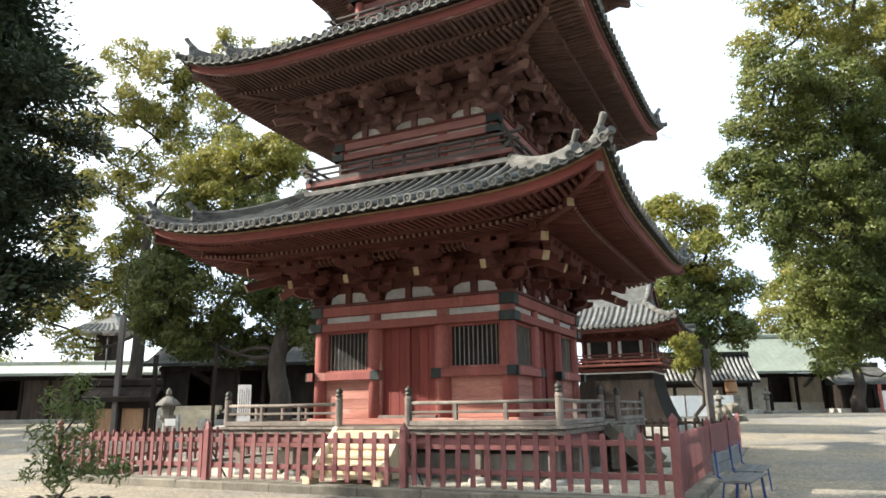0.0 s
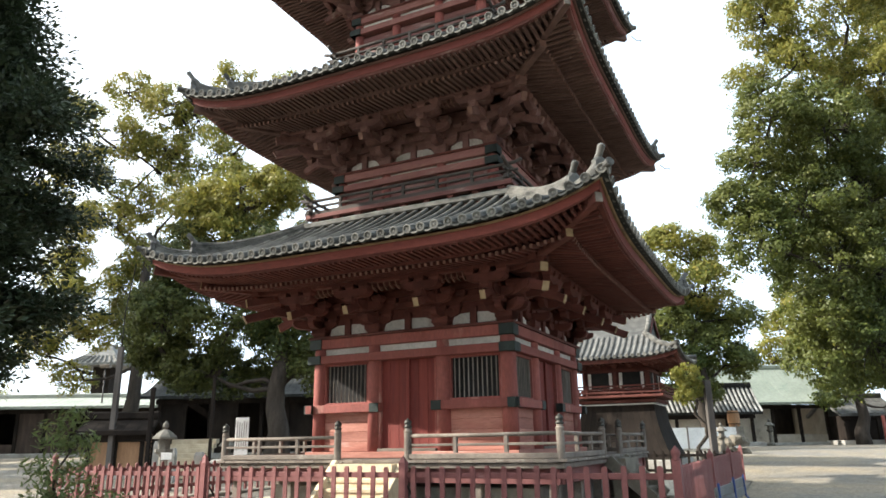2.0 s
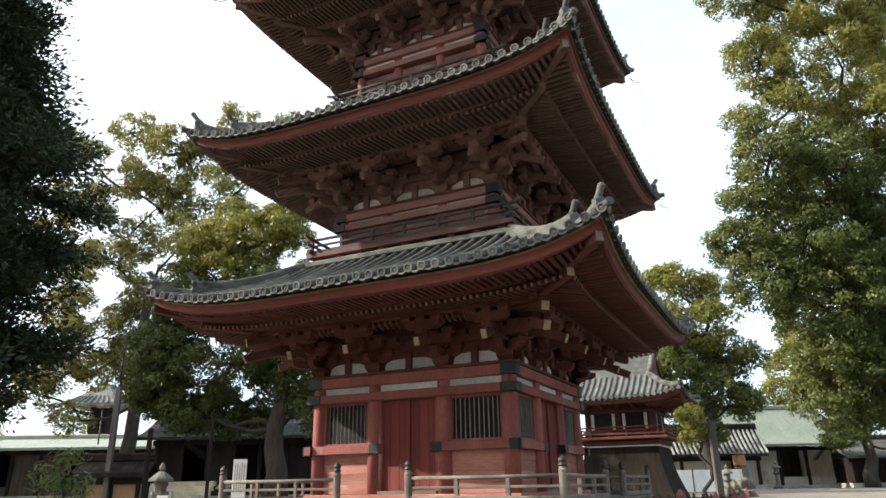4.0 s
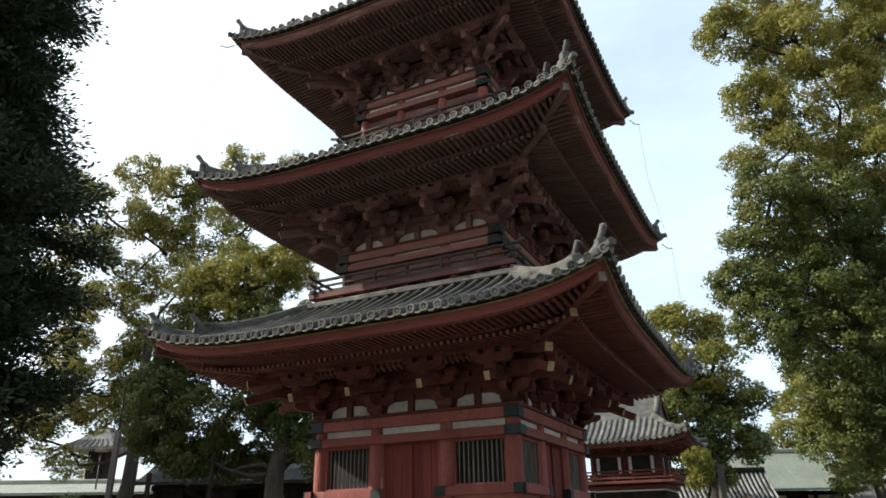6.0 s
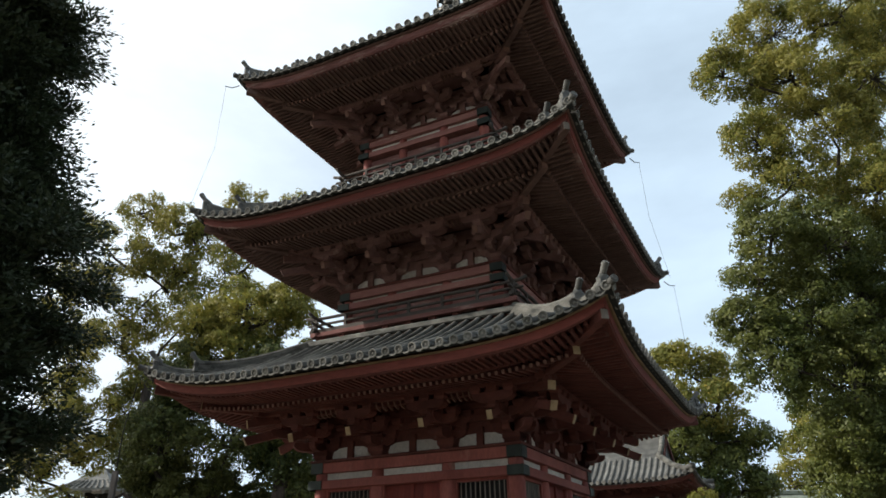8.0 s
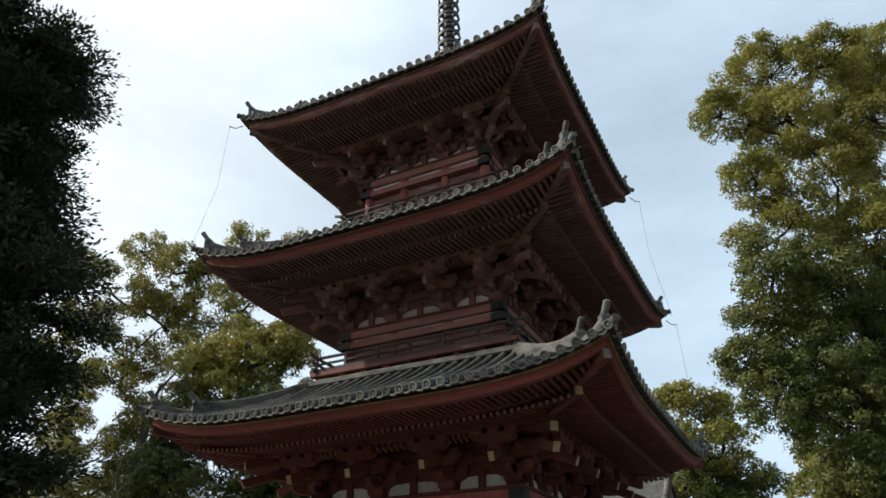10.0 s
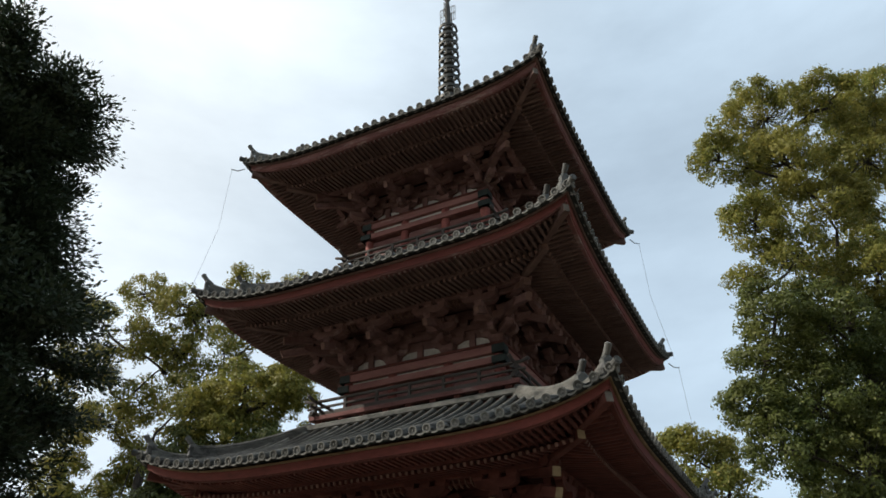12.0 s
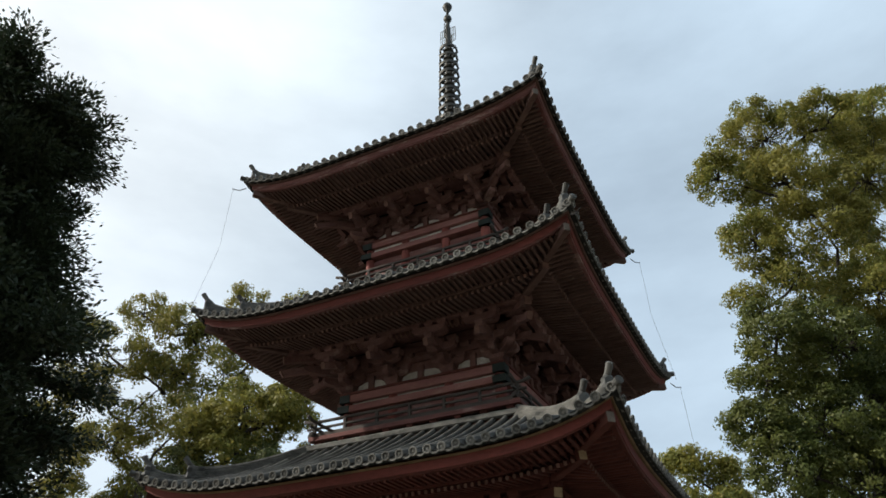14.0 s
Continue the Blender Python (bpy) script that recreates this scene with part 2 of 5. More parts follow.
    bp.inputs["Strength"].default_value = 0.7
    bp.inputs["Distance"].default_value = 0.02
    l.new(cells.outputs["Distance"], bp.inputs["Height"])
    bp.invert = True
    l.new(bp.outputs["Normal"], bsdf.inputs["Normal"])
    return m


GRAVEL = gravel("pale_gravel", (0.172, 0.160, 0.138), (0.245, 0.205, 0.145), (0.120, 0.105, 0.082), 24.0)
BED_GRAVEL = gravel("tan_gravel_bed", (0.36, 0.33, 0.27), (0.42, 0.37, 0.28), (0.24, 0.21, 0.16), 26.0)
COPPER = surface("green_copper_roofing", (0.150, 0.175, 0.142), (0.215, 0.240, 0.198), 0.75, 0.5, bump=0.2, fine=10, stain=(0.125, 0.165, 0.13), stain_at=0.56)
BARK = surface("brown_bark", (0.021, 0.017, 0.014), (0.060, 0.048, 0.038), 0.95, 1.6, (2.5, 2.5, 0.5), 0.8, 8)
BLUEMETAL = surface("blue_painted_steel", (0.014, 0.032, 0.115), (0.024, 0.055, 0.19), 0.5, 4, bump=0.15)
BENCHWOOD = surface("dark_grey_bench_boards", (0.07, 0.07, 0.068), (0.13, 0.13, 0.125), 0.7, 3, (1, 4, 1), 0.3)
WHITEPAINT = surface("white_painted_board", (0.62, 0.62, 0.60), (0.78, 0.78, 0.76), 0.7, 1.5, bump=0.1)
TANWOOD = surface("tan_door_wood", (0.24, 0.13, 0.07), (0.38, 0.22, 0.12), 0.75, 1.6, (3, 3, 0.4), 0.3)
IRON = surface("dark_iron", (0.02, 0.019, 0.018), (0.045, 0.042, 0.04), 0.6, 5, bump=0.2, metal=0.5)
CONIFER = leafage("dark_conifer_leaves", (0.012, 0.024, 0.013), (0.030, 0.050, 0.024), (0.045, 0.055, 0.024), 0.05, 0.2)
CAMPHOR = leafage("camphor_leaves", (0.080, 0.110, 0.023), (0.172, 0.180, 0.039), (0.34, 0.265, 0.055), 0.2, 0.42)
CAMPHOR_DEEP = leafage("deep_green_camphor_leaves", (0.030, 0.054, 0.017), (0.080, 0.112, 0.026), (0.19, 0.185, 0.040), 0.09, 0.40)
CAMPHOR_MID = leafage("yellow_tipped_camphor_leaves", (0.075, 0.105, 0.022), (0.175, 0.190, 0.038), (0.34, 0.275, 0.058), 0.16, 0.45)
# camphor green darkened so the tree's shade is in the leaf colour
SHADE_LEAF = leafage("shade_darkened_camphor_leaves", (0.023, 0.041, 0.014), (0.072, 0.098, 0.025), (0.16, 0.155, 0.038), 0.1, 0.42)
SAPLING = leafage("sapling_leaves", (0.05, 0.09, 0.03), (0.12, 0.17, 0.06), (0.20, 0.20, 0.07), 0.1, 0.4)


# ---- mesh helpers ----
class Shape:
    """Collects vertices and faces of one mesh."""

    def __init__(self):
        self.v, self.f = [], []

    def add(self, verts, faces):
        k = len(self.v)
        self.v += [tuple(p) for p in verts]
        self.f += [tuple(i + k for i in q) for q in faces]
        return self

    def box(self, c, s, m=None, ch=0.0):
        """A box of size s round c, its long edges chamfered by ch."""
        hx, hy, hz = s[0] / 2, s[1] / 2, s[2] / 2
        if not ch:
            vs = [(x, y, z) for x in (-hx, hx) for y in (-hy, hy) for z in (-hz, hz)]
            fs = [(0, 1, 3, 2), (4, 6, 7, 5), (0, 4, 5, 1), (2, 3, 7, 6), (0, 2, 6, 4), (1, 5, 7, 3)]
        else:
            ax = max(range(3), key=lambda i: s[i])
            a, b = [i for i in range(3) if i != ax]
            h = (hx, hy, hz)
            ring = [(h[a] - ch, h[b]), (h[a], h[b] - ch), (h[a], -h[b] + ch), (h[a] - ch, -h[b]),
                    (-h[a] + ch, -h[b]), (-h[a], -h[b] + ch), (-h[a], h[b] - ch), (-h[a] + ch, h[b])]
            vs = []
            for e in (-h[ax], h[ax]):
                for p, q in ring:
                    v = [0, 0, 0]
                    v[ax], v[a], v[b] = e, p, q
                    vs.append(tuple(v))
            fs = [(i, (i + 1) % 8, (i + 1) % 8 + 8, i + 8) for i in range(8)] + [tuple(range(7, -1, -1)), tuple(range(8, 16))]
        mm = Matrix.Translation(c) @ (m or Matrix.Identity(4))
        return self.add([mm @ Vector(p) for p in vs], fs)

    def bar(self, p, q, w, h, ch=0.0, up=(0, 0, 1)):
        """A straight bar from p to q, w wide and h high."""
        p, q = Vector(p), Vector(q)
        d = q - p
        x = d.normalized()
        y = Vector(up).cross(x)
        y = y.normalized() if y.length > 1e-6 else Vector((0, 1, 0))
        z = x.cross(y)
        m = Matrix((x, y, z)).transposed().to_4x4()
        return self.box((p + q) / 2, (d.length, w, h), m, ch) if d.length > max(w, h) else self.box((p + q) / 2, (d.length, w, h), m)

    def loft(self, rings, cap=True, closed=True):
        k, n = len(self.v), len(rings[0])
        vs = [p for r in rings for p in r]
        fs = []
        for i in range(len(rings) - 1):
            for j in range(n if closed else n - 1):
                a, b = i * n + j, i * n + (j + 1) % n
                fs.append((a, b, b + n, a + n))
        if cap and closed:
            fs += [tuple(range(n - 1, -1, -1)), tuple(range((len(rings) - 1) * n, len(rings) * n))]
        return self.add(vs, fs)

    def tube(self, pts, radii, n=8):
        """A round limb through pts."""
        pts = [Vector(p) for p in pts]
        rings, side = [], Vector((1, 0.013, 0.007))
        for i, p in enumerate(pts):
            d = (pts[min(i + 1, len(pts) - 1)] - pts[max(i - 1, 0)]).normalized()
            s = side - d * side.dot(d)
            if s.length < 0.05:
                s = Vector((0, 1, 0)) - d * d.y
            s.normalize()
            t = d.cross(s)
            r = radii[i] if not isinstance(radii, (int, float)) else radii
            rings.append([p + (s * math.cos(a) + t * math.sin(a)) * r for a in (2 * math.pi * k / n for k in range(n))])
            side = s
        return self.loft(rings)

    def turned(self, c, profile, n=12):
        """A turned body round the upright line through c: profile of (radius, height)."""
        c = Vector(c)
        return self.loft([[c + Vector((r * math.cos(a), r * math.sin(a), z)) for a in (2 * math.pi * k / n for k in range(n))] for r, z in profile])

    def mesh(self, name, material, smooth=False):
        me = bpy.data.meshes.new(name)
        me.from_pydata(self.v, [], self.f)
        me.materials.append(material)
        if smooth:
            me.polygons.foreach_set("use_smooth", [True] * len(me.polygons))
        me.update()
        return me


def part(name, shape, material, parent, label="", smooth=False, at=None):
    """One mesh object under a thing or a part (in the thing's own axes)."""
    me = shape if isinstance(shape, bpy.types.Mesh) else shape.mesh(name, material, smooth)
    ob = new(name, me)
    ob.parent = parent
    if at is not None:
        ob.matrix_basis = at
    if label:
        ob["label"] = label
    return ob


def thing(name, label, category, at=None, group="", kind="", shape=None, material=None, smooth=False):
    ob = new(name, shape.mesh(name, material, smooth) if shape else None)
    if at is not None:
        ob.matrix_basis = at
    return tagged(ob, label, category, group, kind)


def lerp(a, b, t):
    return a + (b - a) * t


def ground_z(x, y):
    """The yard rises gently behind the tower."""
    t = min(1, max(0, (y - 17) / 33))
    return 0.9 * t * t * (3 - 2 * t)


# ---- ground ----
def build_ground():
    g = Shape()
    xs = [-900, -300, -120] + [x for x in range(-60, 61, 3)] + [120, 300, 900]
    ys = [-900, -200, -60, -20] + [y for y in range(-8, 64, 2)] + [90, 150, 300, 900, 2400]
    vs = [(x, y, ground_z(x, y)) for y in ys for x in xs]
    n = len(xs)
    g.add(vs, [(j * n + i, j * n + i + 1, (j + 1) * n + i + 1, (j + 1) * n + i) for j in range(len(ys) - 1) for i in range(n - 1)])
    thing("ground", "pale grey gravel temple yard", "ground", kind="structure", shape=g, material=GRAVEL, smooth=True)


build_ground()


# ---- the tower ----
TOWER_AT = pose(0.26, 18.0, 0, 0, 0, -25.87)
tower = thing("pagoda", "three-storeyed red wooden pagoda with grey tiled roofs and a bronze spire", "pagoda", TOWER_AT)
TURN4 = [pose(0, 0, 0, 0, 0, 90 * k) for k in range(4)]  # front, right, back, left
YARD = 0.15  # level inside the fence


def roof(name, label, d, z_mid, z_tip, w_in, z_in, count, raft):
    """A hipped tile roof: half-width d, eave height at the middle and the tips, and where it meets the storey above."""
    lift = z_tip - z_mid

    def out(s):
        return d - 0.07 * (1 - min(1, abs(s)) ** 3)

    def z_at(u, o):
        """Height of the tile bed at u along the eave and o out from the middle."""
        v = max(0.0, min(1.0, (d - o) / (d - w_in)))
        return z_mid + (z_in - z_mid) * (0.68 * v + 0.32 * v * v) + lift * (abs(u) / d) ** 4.6 * (1 - v) ** 1.3 * (1 if abs(u) <= d else 1)

    def face(f):
        s = Shape()
        nu, nv = 40, 8
        for lay, thick in ((0.0, 1), (-0.09, -1)):
            vs = []
            for j in range(nv + 1):
                for i in range(nu + 1):
                    sg = -1 + 2 * i / nu
                    o = lerp(out(sg), w_in, j / nv)
                    vs.append(TURN4[f] @ Vector((sg * o, -o, z_at(sg * o, o) + lay)))
            fs = []
            for j in range(nv):
                for i in range(nu):
                    a = j * (nu + 1) + i
                    q = (a, a + 1, a + nu + 2, a + nu + 1)
                    fs.append(q if thick > 0 else q[::-1])
            s.add(vs, fs)
        k = (nu + 1) * (nv + 1)
        s.f += [(i, i + k, i + 1 + k, i + 1) for i in range(nu)]
        return s

    bed = Shape()
    for f in range(4):
        q = face(f)
        bed.add(q.v, q.f)
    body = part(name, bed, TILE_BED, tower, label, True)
    bm = bmesh.new()
    bm.from_mesh(body.data)
    bmesh.ops.remove_doubles(bm, verts=bm.verts, dist=0.002)
    bm.to_mesh(body.data)
    bm.free()
    # rows of cover tiles with round end discs, and the lips of the pan tiles between them
    step = 2 * d / (count - 1) * 0.985
    disc = Shape()
    r = 0.091
    rim = [[Vector((rr * math.cos(a), y, rr * math.sin(a))) for a in (2 * math.pi * k / 14 for k in range(14))]
           for rr, y in ((r * 0.72, 0.20), (r * 0.78, 0.0), (r, -0.012), (r, -0.035), (r * 0.94, -0.045), (r * 0.72, -0.045), (r * 0.66, -0.025), (r * 0.30, -0.022), (r * 0.22, -0.035))]
    disc.loft(rim)
    disc_mesh = disc.mesh("eave_tile", TILE, False)
    disc_mesh.materials.append(TILE_RIM)
    for p in disc_mesh.polygons:
        p.material_index = 0 if p.index // 14 in (0, 1, 6) else 1
    lips = Shape()
    for f in range(4):
        for k in range(count):
            u = (k - (count - 1) / 2) * step
            o0 = out(u / d)
            pts = []
            o1 = max(w_in, abs(u) + 0.05)
            n = max(2, int((o0 - o1) / 0.35) + 1)
            for i in range(n + 1):
                o = lerp(o0 - 0.02, o1, i / n)
                pts.append((u, -o, z_at(u, o) + 0.05))
            if o0 - o1 > 0.25:
                row = Shape()
                rings = []
                for (x, y, z) in pts:
                    rings.append([TURN4[f] @ Vector((x + 0.050 * math.cos(a), y, z + 0.062 * math.sin(a))) for a in (-0.9, -0.2, 0.6, 1.1, math.pi / 2, 2.04, 2.54, 3.34, 4.04)])
                row.loft(rings, cap=False, closed=False)
                part("tile_roll", row, TILE, body, smooth=True)
            tilt = Matrix.Rotation(math.radians(9), 4, "X")
            part("eave_tile", disc_mesh, None, body, at=TURN4[f] @ Matrix.Translation((u, -o0, z_at(u, o0) + 0.035)) @ tilt)
            if k < count - 1:
                um = u + step / 2
                om = out(um / d)
                zm = z_at(um, om)
                arc = [-1, -0.6, -0.2, 0.2, 0.6, 1]
                wv = step / 2 - 0.02
                a1 = [(um + t * wv, -om - 0.02, zm + 0.03 - 0.075 * (1 - t * t)) for t in arc]
                a2 = [(um + t * wv, -om - 0.02, zm - 0.002 - 0.080 * (1 - t * t)) for t in arc]
                a3 = [(um + t * wv, -om + 0.06, zm - 0.01 - 0.07 * (1 - t * t)) for t in arc]
                lips.loft([[TURN4[f] @ Vector(p) for p in row_] for row_ in (a1, a2, a3)], cap=False, closed=False)
    tagged(part("pan_tile_edging", lips, TILE_RIM, body, "row of curved tile lips along the eaves"), kind="stuff")
    # flashing course where the slope meets the gallery above
    if w_in > 1:
        for f in range(4):
            part("flashing_course", Shape().box((0, -w_in - 0.05, z_in + 0.07), (2 * w_in + 0.3 - 0.01 * (f % 2), 0.26, 0.15), ch=0.03), TILE_LIGHT, body, "pale mortared tile course", at=TURN4[f])
    # hip ridges in two stages, with end ornaments
    for f in range(4):
        def hip(o, up):
            return TURN4[f] @ Vector((o, -o, z_at(o, o) + up))
        side = (TURN4[f] @ Vector((1, 1, 0))).normalized()
        outw = (TURN4[f] @ Vector((1, -1, 0))).normalized()

        def ridge(oa, ob, height, wide, rise):
            s = Shape()
            rings = []
            n = 9
            for i in range(n + 1):
                t = i / n
                o = lerp(oa, ob, t)
                hh = height + rise * t ** 3
                c = hip(o, -0.03)
                sec = [(-wide, 0), (-wide, 0.3 * hh), (-wide * 0.8, 0.34 * hh), (-wide * 0.8, 0.62 * hh), (-wide * 0.62, 0.66 * hh), (-wide * 0.62, 0.8 * hh),
                       (-wide * 0.4, 0.95 * hh), (0, hh), (wide * 0.4, 0.95 * hh), (wide * 0.62, 0.8 * hh), (wide * 0.62, 0.66 * hh), (wide * 0.8, 0.62 * hh), (wide * 0.8, 0.34 * hh), (wide, 0.3 * hh), (wide, 0)]
                rings.append([c + side * x + Vector((0, 0, z)) for x, z in sec])
            s.loft(rings)
            return part("hip_ridge", s, TILE_LIGHT, body, "pale lichened stacked ridge tiles"), rings[-1][7]

        def ornament(o, height, wide):
            s = Shape()
            c = hip(o, 0.0) + outw * 0.03
            sec = [(-wide, -0.02), (-wide * 1.15, 0.25 * height), (-wide * 0.8, 0.55 * height), (-wide * 0.85, 0.8 * height), (-wide * 0.3, height), (wide * 0.3, height), (wide * 0.85, 0.8 * height), (wide * 0.8, 0.55 * height), (wide * 1.15, 0.25 * height), (wide, -0.02)]
            s.loft([[c + outw * t + side * x * g + Vector((0, 0, z * g)) for x, z in sec] for t, g in ((-0.05, 0.94), (0.04, 1.0), (0.07, 0.86))])
            ob = part("ridge_end_ornament", s, TILE, body, "grey moulded ridge-end tile")
            q = Shape()
            top = c + Vector((0, 0, height * 0.92))
            q.tube([top - outw * 0.12 - Vector((0, 0, 0.06)), top + outw * 0.03 + Vector((0, 0, 0.05)), top + outw * 0.14 + Vector((0, 0, 0.19))], [0.055, 0.058, 0.066], 12)
            q.tube([top + outw * 0.136 + Vector((0, 0, 0.186)), top + outw * 0.15 + Vector((0, 0, 0.203))], [0.044, 0.044], 12)
            part("ridge_end_cylinder", q, TILE, body, smooth=False)

        split = lerp(d, w_in, 0.30)
        tall = 0.10 if z_mid > 9 else 0.0
        ridge(w_in + 0.02, split, 0.30 + tall, 0.15, 0.12)
        ornament(split, 0.40 + tall, 0.15)
        ridge(split - 0.05, d - 0.20, 0.22 + tall, 0.12, 0.12)
        ornament(d - 0.18, 0.34 + tall, 0.14)
        q = Shape()
        tip = hip(d, 0.05)
        q.tube([tip - outw * 0.35, tip + outw * 0.02, tip + outw * 0.12 + Vector((0, 0, 0.02))], [0.066, 0.07, 0.078], 12)
        q.tube([tip + outw * 0.118 + Vector((0, 0, 0.02)), tip + outw * 0.135 + Vector((0, 0, 0.022))], [0.05, 0.05], 12)
        part("corner_tile", q, TILE, body)
    # eave boards, soffit, rafters, hip rafters
    for f in range(4):
        def strip(offs, za, zb, thick):
            s = Shape()
            rings = []
            n = 36
            for i in range(n + 1):
                sg = -1 + 2 * i / n
                e = out(sg) - offs
                u = sg * (d - offs)
                z = z_at(sg * d, out(sg))
                rings.append([TURN4[f] @ Vector(p) for p in ((u, -e, z + za), (u, -e + 0.02, z + zb), (u * (1 - thick / d), -e + thick, z + zb), (u * (1 - thick / d), -e + thick, z + za))])
            return s.loft(rings)
        part("eave_lath", strip(0.10, -0.095, -0.125, 0.30), EAVE_LATH if raft == RED_SHADE else raft, body, "thin stained eave lath")
        part("eave_board", strip(0.165, -0.125, -0.282, 0.22), RED_EAVE if z_mid < 14 else GALLERY_RED, body, "curved eave board with old red paint")
        part("eave_fillet", strip(0.20, -0.282, -0.318, 0.18), RED_SHADE if raft == RED_SHADE else GALLERY_RED, body, "narrow dull red moulding under the eave board")
        s = Shape()
        n = 30
        for j0, (oa, za, ob, zb) in enumerate(((d - 0.30, -0.275, d - 1.15, -0.245), (d - 1.0, -0.30, d - 2.2, -0.14))):
            rings = []
            for i in range(n + 1):
                sg = -1 + 2 * i / n
                zz = z_at(sg * d, out(sg)) - z_mid
                rings.append([TURN4[f] @ Vector(p) for p in ((sg * oa, -oa, z_mid + zz + za), (sg * ob, -ob, z_mid + zz * (0.72 if j0 == 0 else 0.35) + zb))])
            s.loft(rings, cap=False, closed=False)
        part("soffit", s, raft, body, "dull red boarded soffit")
        s = Shape()
        rings = []
        for i in range(n + 1):
            sg = -1 + 2 * i / n
            zz = (z_at(sg * d, out(sg)) - z_mid) * 0.74
            e = d - 1.02
            rings.append([TURN4[f] @ Vector(p) for p in ((sg * e, -e, z_mid - 0.40 + zz), (sg * e, -e - 0.09, z_mid - 0.40 + zz), (sg * e, -e - 0.09, z_mid - 0.31 + zz), (sg * e, -e, z_mid - 0.31 + zz))])
        s.loft(rings)
        part("inner_eave_board", s, raft, body)
    pitch = 0.138
    fly = Shape().box((0, 0, 0), (0.058, 0.95, 0.066), ch=0.006).mesh("flying_rafter", raft)
    base = Shape().box((0, 0, 0), (0.062, 1.25, 0.08), ch=0.006).mesh("base_rafter", raft)
    endcap = Shape().box((0, 0, 0), (0.056, 0.012, 0.072)).mesh("rafter_end", FADED_END)
    hidden = Shape()
    nr = int((d - 0.35) / pitch)
    for f in range(4):
        for k in range(-nr, nr + 1):
            u = k * pitch
            zz = z_at(u * d / (d - 0.2), d) - z_mid
            # flying rafter
            oa, ob = d - 0.33, max(d - 1.2, abs(u))
            if oa - ob > 0.12:
                length = oa - ob
                pa, pb = Vector((u, -oa, z_mid - 0.302 + zz * 0.97)), Vector((u, -ob, z_mid - 0.295 + zz * lerp(1, 0.7, length / 0.95)))
                dv = pb - pa
                m = TURN4[f] @ Matrix.Translation((pa + pb) / 2) @ Matrix.Rotation(math.atan2(dv.z, dv.y), 4, "X") @ Matrix.Diagonal((1, dv.length / 0.95, 1, 1))
                if f in (0, 1):
                    part("flying_rafter", fly, None, body, at=m)
                else:
                    hidden.add([m @ v.co for v in fly.vertices], [tuple(p.vertices) for p in fly.polygons])
            oa, ob = d - 0.93, max(d - 2.15, abs(u))
            if oa - ob > 0.12:
                length = oa - ob
                pa, pb = Vector((u, -oa, z_mid - 0.44 + zz * 0.74)), Vector((u, -ob, z_mid - 0.25 + zz * lerp(0.74, 0.3, length / 1.22)))
                dv = pb - pa
                m = TURN4[f] @ Matrix.Translation((pa + pb) / 2) @ Matrix.Rotation(math.atan2(dv.z, dv.y), 4, "X") @ Matrix.Diagonal((1, dv.length / 1.25, 1, 1))
                if f in (0, 1):
                    part("base_rafter", base, None, body, at=m)
                else:
                    hidden.add([m @ v.co for v in base.vertices], [tuple(p.vertices) for p in base.polygons])
                    hidden_ends.append((f, pa.copy(), dv.copy()))
                if f in (0, 1):
                    part("rafter_end", endcap, None, body, at=TURN4[f] @ Matrix.Translation(pa - dv.normalized() * 0.006) @ Matrix.Rotation(math.atan2(dv.z, dv.y), 4, "X"))
    ends = Shape()
    for f, pa, dv in hidden_ends:
        ends.box((0, 0, 0), (0.056, 0.012, 0.072), TURN4[f] @ Matrix.Translation(pa - dv.normalized() * 0.006))
    hidden_ends.clear()
    tagged(part("rear_rafter_rank", hidden, raft, body, "dull red rafters under the far eaves"), kind="stuff")
    tagged(part("rear_rafter_end_rank", ends, FADED_END, body, "pale rafter ends under the far eaves"), kind="stuff")
    for f in range(4):
        s = Shape()
        a = TURN4[f] @ Vector((d - 0.22, -d + 0.22, z_tip - 0.42))
        b = TURN4[f] @ Vector((d - 1.05, -d + 1.05, z_mid - 0.33 + lift * 0.55))
        c = TURN4[f] @ Vector((d - 2.3, -d + 2.3, z_mid - 0.22 + lift * 0.1))
        s.bar(a, b, 0.15, 0.2, 0.012)
        part("hip_rafter", s, raft, body)
        part("hip_rafter_end", Shape().bar(a, a + (a - b).normalized() * 0.02, 0.13, 0.18), GREYWOOD, body, "weathered grey rafter end")
        b2 = b + Vector((0, 0, -0.16)) + (a - b).normalized() * 0.12
        part("hip_rafter", Shape().bar(b2, c + Vector((0, 0, -0.12)), 0.16, 0.22, 0.012), raft, body)
        part("hip_rafter_end", Shape().bar(b2, b2 + (a - b).normalized() * 0.02, 0.14, 0.2), PALE_END if raft == RED_SHADE else FADED_END, body, "pale ochre rafter end")
    return body, z_at


hidden_ends = []
ROOFS = (
    ("first_roof", "lowest grey clay tile roof with upswept corners", 5.42, 5.345, 5.89, 2.72, 6.72, 38, RED_SHADE),
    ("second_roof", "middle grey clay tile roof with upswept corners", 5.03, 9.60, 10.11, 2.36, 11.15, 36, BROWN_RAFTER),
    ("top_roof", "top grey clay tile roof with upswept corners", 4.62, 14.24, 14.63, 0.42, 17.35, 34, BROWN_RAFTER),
)
for row in ROOFS:
    roof(*row)


